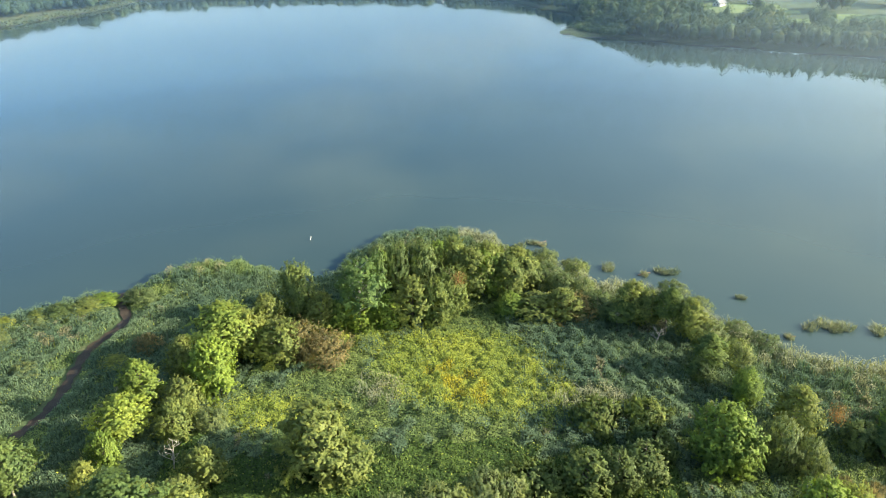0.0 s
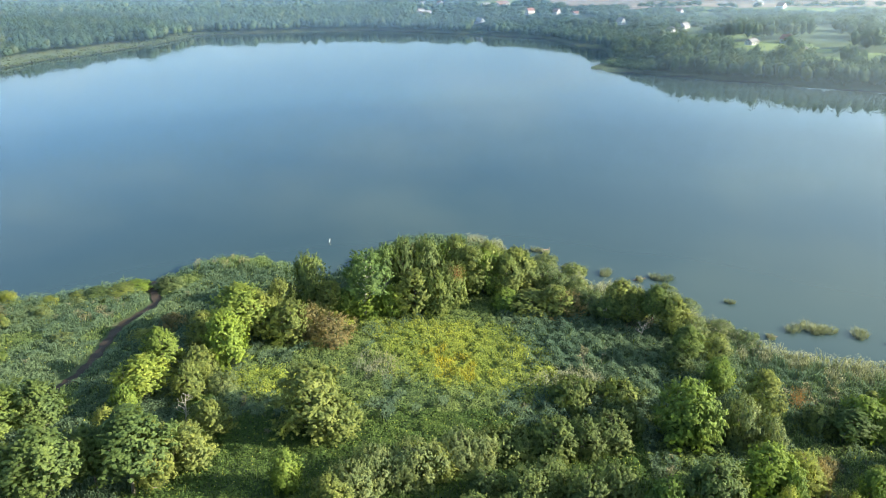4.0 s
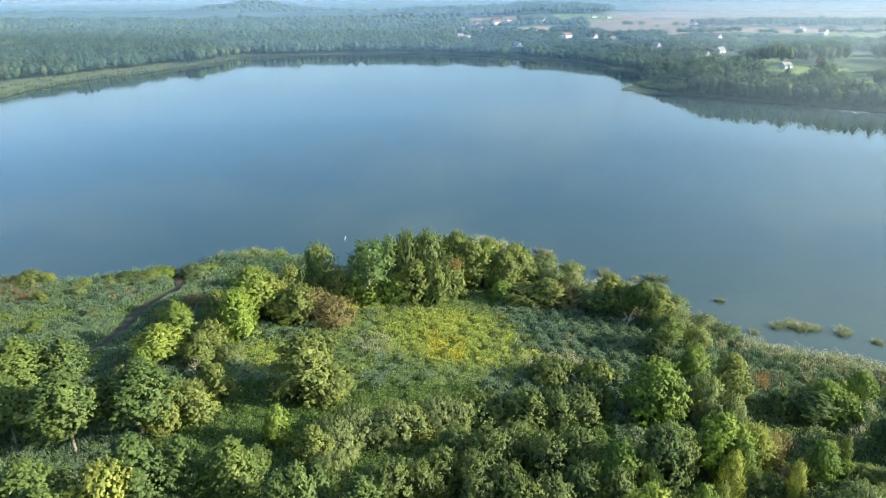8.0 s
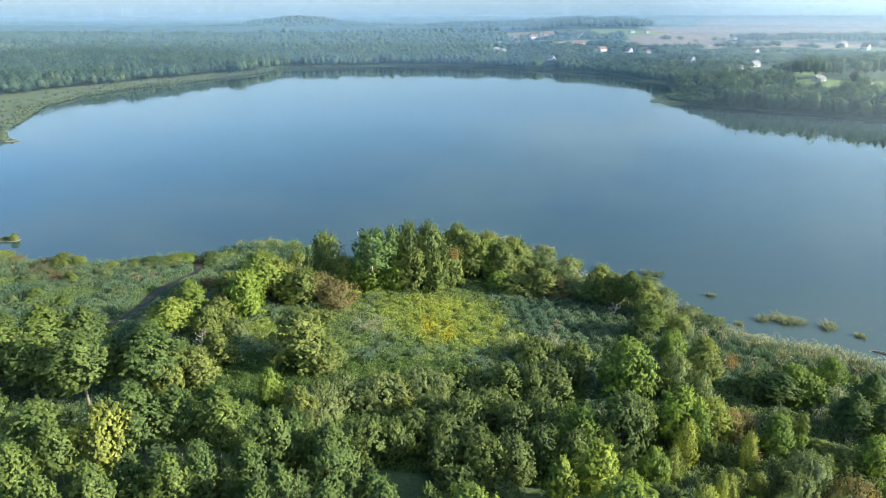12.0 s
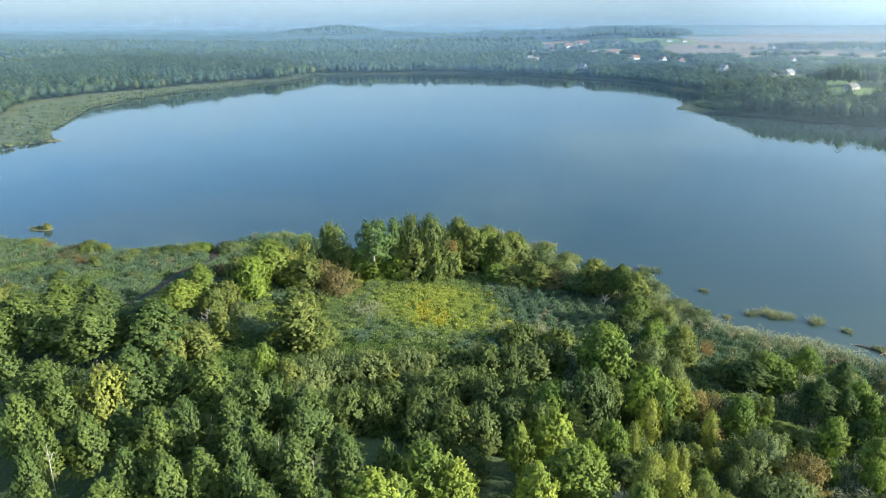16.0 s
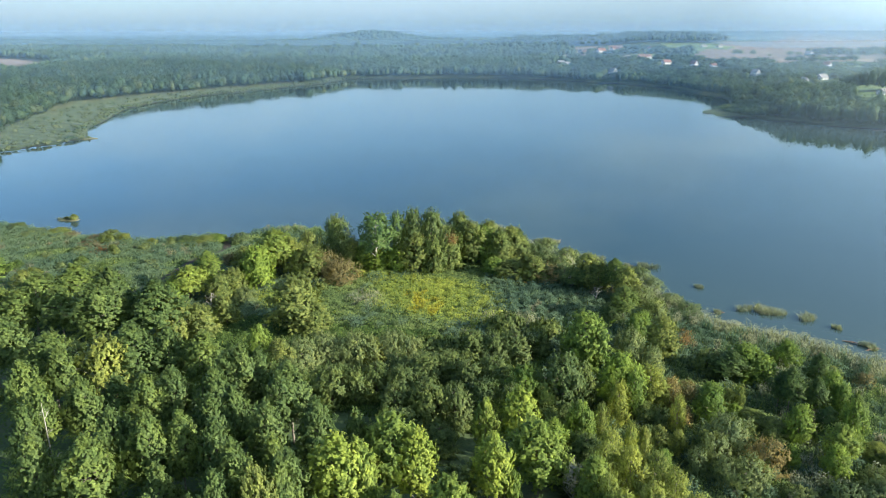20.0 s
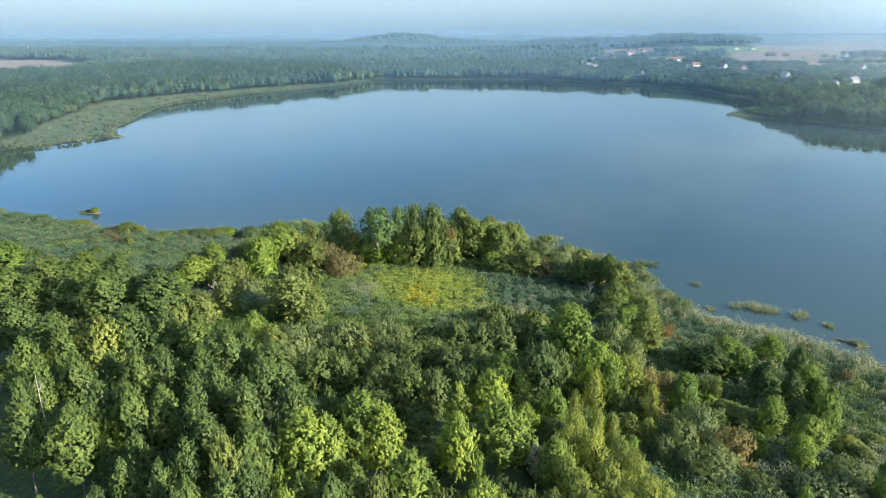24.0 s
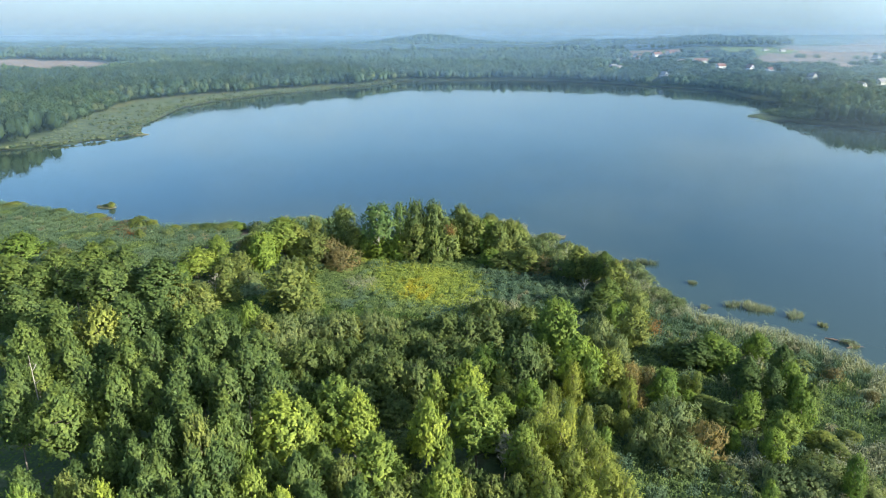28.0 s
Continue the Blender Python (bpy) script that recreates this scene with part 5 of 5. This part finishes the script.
def lake_haze_bank(reach, top, share):
    """A thin upright haze sheet over the lake's far side, curved round the camera."""
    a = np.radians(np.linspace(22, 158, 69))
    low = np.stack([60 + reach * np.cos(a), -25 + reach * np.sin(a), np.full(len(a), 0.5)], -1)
    haze_sheet(low, top, haze_material(share, top, 0.8, (0.36, 0.55, 0.86), 0.6))


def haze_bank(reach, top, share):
    """A thin upright haze sheet over the plains behind, in line with the sun's way over the ground."""
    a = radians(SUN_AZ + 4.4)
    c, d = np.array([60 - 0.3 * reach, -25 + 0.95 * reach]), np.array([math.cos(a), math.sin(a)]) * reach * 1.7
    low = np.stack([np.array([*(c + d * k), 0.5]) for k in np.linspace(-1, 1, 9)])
    haze_sheet(low, top, haze_material(share, top, 0.0, (0.50, 0.67, 0.86)))


# sheets added at set distances, so the haze grows in steps
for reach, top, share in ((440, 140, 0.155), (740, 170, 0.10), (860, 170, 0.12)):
    lake_haze_bank(reach, top, share)
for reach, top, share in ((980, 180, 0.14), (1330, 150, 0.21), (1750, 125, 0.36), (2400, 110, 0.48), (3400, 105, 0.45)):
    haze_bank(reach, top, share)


# ---- water-side details ----
def tuft_mesh(seed, count, spread, high):
    """A clump of reed standing in the water."""
    r = np.random.default_rng(seed)
    n = count
    a, d = r.uniform(0, 6.283, n), spread * np.sqrt(r.uniform(0, 1, n))
    foot = np.stack([np.cos(a) * d * 1.3, np.sin(a) * d * 0.8, np.full(n, -0.4)], -1)
    h = r.uniform(0.55, 1.0, n) * high
    lean = np.stack([r.normal(0, 0.42, n) * h, r.normal(0, 0.42, n) * h, h * r.uniform(0.6, 1.0, n) + 0.4], -1)
    b = r.uniform(0, 6.283, n)
    side = np.stack([np.cos(b), np.sin(b), np.zeros(n)], -1) * 0.04
    mid = foot + lean * np.array([0.4, 0.4, 0.65])
    v = np.stack([foot - side * 0.6, foot + side * 0.6, mid + side, foot + lean, mid - side], 1).reshape(-1, 3)
    k = np.arange(n)[:, None] * 5
    return mesh_np("reed_tuft", v, np.concatenate([k + [0, 1, 2], k + [0, 2, 4], k + [4, 2, 3]]), [PALE_REED])


TUFTS = [tuft_mesh(300 + k, 210, 1.35, 1.5) for k in range(3)]
WATER_TUFTS = [
    (38, 172, 1.0), (45, 170.5, 1.5), (59, 168, 1.3), (61.5, 167.5, 1.5), (54, 166.5, 0.9), (75, 153.5, 0.8), (86, 139.3, 1.4), (90.5, 139.5, 1.9),
    (93.5, 139, 1.7), (101, 137.5, 1.6), (107, 133, 0.8), (111, 124, 0.9), (112.5, 122.5, 0.9), (26, 187, 1.2), (29, 185.5, 0.8), (79, 135, 0.8),
    (34, 174, 0.9), (22, 185, 1.0), (-112, 143.5, 0.9), (-107, 144, 0.7), (-100, 149, 0.9)]
for k, (x, y, size) in enumerate(WATER_TUFTS):
    ob = tagged(new("reed_tuft", TUFTS[k % 3]), "green reed tuft standing in shallow water", "reeds", "reed tufts in the lake")
    ob.matrix_basis = pose(x, y, 0, 0, 0, 67 * k) @ Matrix.Diagonal((size, size, 0.7 + 0.3 * size, 1))


def driftwood(x, y, turn, length):
    r = np.random.default_rng(int(abs(x) * 7 + y))
    chunks = [tube([(-length / 2, 0, 0.0), (0, r.uniform(-0.3, 0.3), 0.25), (length / 2, r.uniform(-0.4, 0.4), 0.1)], [0.16, 0.13, 0.05], 6)]
    for _ in range(6):
        x0 = r.uniform(-0.4, 0.4) * length
        chunks.append(tube([(x0, 0, 0.1), (x0 + r.uniform(-0.8, 0.8), r.uniform(-1, 1), r.uniform(0.2, 0.9))], [0.06, 0.02], 4))
    ob = tagged(new("driftwood", mesh_np("driftwood", *join(chunks), [DRY_WOOD], smooth=True)), "grey-brown dead branch lying in shallow water", "driftwood")
    ob.matrix_basis = pose(x, y, 0.02, 0, 0, turn)


DRY_WOOD = rough_material("reddish_dead_wood", [(0.3, (0.24, 0.15, 0.10)), (0.7, (0.40, 0.27, 0.19))], 1.5)
for x, y, turn, length in ((28, 187.5, 10, 4.5), (35, 172.5, -5, 4), (54, 167, 20, 4), (109, 124.5, -20, 5), (112.5, 122, 30, 4), (79.5, 135.5, 10, 2.5)):
    driftwood(x, y, turn, length)

pole = tagged(new("white_pole", mesh_np("white_pole", *tube([(0, 0, -0.5), (0.5, 0.5, 1.1)], [0.12, 0.10], 8), [PLASTER], smooth=True)), "slanting white pole standing in the lake", "pole")
pole.matrix_basis = pose(-41, 190.5, 0, 0, 0, 20)


def islet(x, y, size, label, bush):
    """A low hump of soil with reed and a bush on it."""
    r = np.random.default_rng(int(abs(x)))
    root = tagged(new("islet"), label, "islet")
    root.matrix_basis = pose(x, y, 0, 0, 0, 12)
    v, f = icosphere(3)
    v = v * np.array([size, size * 0.45, 0.45]) * (1 + 0.12 * r.uniform(-1, 1, (len(v), 1)))
    part_np("hump", mesh_np("hump", v, f, [STRAW], smooth=False), root, "straw-brown hump of old reed")
    t = part_np("reeds", TUFTS[0], root)
    t.matrix_basis = pose(-size * 0.3, 0, 0.3) @ Matrix.Diagonal((size * 0.45, size * 0.3, 0.7, 1))
    for bx, h in bush:
        plant(x + bx, y + r.uniform(-0.3, 0.3), h, h * 1.15, "olive").location.z = 0.1


islet(-160.5, 161.5, 4.5, "small straw-coloured islet with reed and one bush", [(2.6, 2.6), (-1.2, 1.3)])
islet(-313, 333, 9, "reed islet at the head of the reed belt", [(-3, 2.2), (3, 2.0)])
# ---- dead trees ----
BLEACHED = leaf_material("bleached_leaves", (0.34, 0.31, 0.22), (0.46, 0.43, 0.33), 0.2)


def dead_tree(x, y, height, lean_x, lean_y, branches, label, dry=0):
    r = np.random.default_rng(int(abs(x * 3 + y)))
    root = tagged(new("dead_tree"), label, "dead tree")
    top = np.array([lean_x, lean_y, height])
    part_np("trunk", mesh_np("trunk", *tube([(0, 0, -0.3), tuple(top * 0.5 + np.array([0.1, 0, 0])), tuple(top)], [0.17, 0.12, 0.04], 7), [GREY_BARK], smooth=True), root)
    for _ in range(branches):
        q = r.uniform(0.35, 0.95)
        a, ln = r.uniform(0, 6.28), r.uniform(0.8, 2.2) * (1.2 - q) + 0.7
        p = top * q
        e = p + np.array([math.cos(a) * ln, math.sin(a) * ln, ln * r.uniform(0.3, 0.9)])
        bits = [tube([tuple(p), tuple((p + e) / 2 + np.array([0, 0, -0.1])), tuple(e)], [0.06, 0.04, 0.02], 5)]
        for _ in range(5):
            g = p + (e - p) * r.uniform(0.4, 1.0)
            bits.append(tube([tuple(g), tuple(g + np.array([r.normal(0, 0.35), r.normal(0, 0.35), r.uniform(0.2, 0.8)]))], [0.03, 0.01], 4))
        part_np("branch", mesh_np("branch", *join(bits), [GREY_BARK], smooth=True), root)
    if dry:
        d = unit(r.normal(size=(dry, 3)))
        pos = top * 0.74 + d * np.array([2.1, 2.1, 2.6]) * r.uniform(0.2, 1.0, (dry, 1)) ** 0.6
        part_np("dry_leaves", mesh_np("dry_leaves", *leaf_tris(pos, unit(d + 0.5 * r.normal(size=(dry, 3))), 0.12, 0.5), [BLEACHED]), root, "bleached dry leaves")
    root.matrix_basis = pose(x, y, float(land_height(x, y)))


dead_tree(-29.2, 23.9, 18.8, 3.0, -2.3, 6, "leaning pale dead trunk with broken twigs in the wood")
dead_tree(51.4, 42.0, 9.5, 0.6, 0.3, 34, "pale dead tree with bleached leaves at the edge of the wood", 1500)
dead_tree(-48, 93, 7.0, 1.2, -0.6, 12, "grey dead tree beside the reed meadow")
dead_tree(40, 138, 4.5, -0.6, -0.4, 9, "grey dead branches under the bank trees")
dead_tree(47, 131.5, 5.0, 0.8, -0.8, 8, "grey dead branches under the bank trees")
dead_tree(-57, 111, 6.0, 0.3, -0.3, 9, "grey bare small tree beside the reeds")


# ---- horizon: turbines, mast, trees in the fields ----
# white dimmed to bluish grey: the haze's fading put into the paint
HAZED_WHITE = rough_material("hazed_white_paint", [(0.3, (0.40, 0.43, 0.46)), (0.7, (0.46, 0.49, 0.52))], 0.1)


def turbine(x, y, turn):
    root = tagged(new("wind_turbine"), "white three-bladed wind turbine on the horizon", "wind turbine", "wind farm on the horizon")
    root.matrix_basis = pose(x, y, float(land_height(x, y)), 0, 0, 150) @ Matrix.Scale(0.9, 4)
    part_np("tower", mesh_np("tower", *tube([(0, 0, 0), (0, 0, 72)], [2.4, 1.4], 10), [HAZED_WHITE], smooth=True), root)
    part_np("nacelle", mesh_np("nacelle", *box_np(-1.8, 1.8, -5, 4, 71, 75), [HAZED_WHITE]), root)
    for k in range(3):
        a = radians(turn + 120 * k)
        d = Vector((math.sin(a), 0, math.cos(a)))
        part_np("blade", mesh_np("blade", *tube([(0, -5.5, 73), tuple(Vector((0, -5.5, 73)) + d * 8), tuple(Vector((0, -5.5, 73)) + d * 34)], [1.0, 1.5, 0.3], 6), [HAZED_WHITE], smooth=True), root)


TURBINES = [(-2727, 3548), (-2630, 3621), (-2607, 3637), (-2526, 3694), (-2500, 3713), (-2486, 3722), (-2421, 3765), (-2330, 3823), (-2178, 3913), (-2166, 3919), (-2064, 3974), (-1988, 4014)]
for k, (x, y) in enumerate(TURBINES):
    turbine(x, y, 37 * k)
mast = tagged(new("radio_mast"), "thin lattice radio mast on the wooded hill", "radio mast")
mast.matrix_basis = pose(-5, 1790, float(land_height(-5, 1790)))
for k in range(3):
    a = k * 2.094
    part_np("leg", mesh_np("leg", *tube([(math.cos(a) * 1.6, math.sin(a) * 1.6, 0), (math.cos(a) * 0.5, math.sin(a) * 0.5, 44)], [0.25, 0.15], 5), [HAZED_WHITE]), mast)
for k in range(8):
    r0 = 1.6 - 0.14 * k
    part_np("brace", mesh_np("brace", *tube([(r0, 0, 5 * k + 3), (-r0 / 2, r0 * 0.87, 5 * k + 5), (-r0 / 2, -r0 * 0.87, 5 * k + 7), (r0, 0, 5 * k + 8)], [0.12] * 4, 4), [HAZED_WHITE]), mast)
for x, y, h, w in ((115, 1106, 15, 15), (194, 1427, 9, 11), (202, 1430, 8, 10), (226, 1443, 8, 10), (287, 1418, 8, 10), (300, 1410, 6, 8), (252, 593, 12, 12), (250, 1400, 5, 6)):
    ob = plant(x, y, h, 11, "dark")
    ob.scale = (w / 7, w / 7, h / 10)
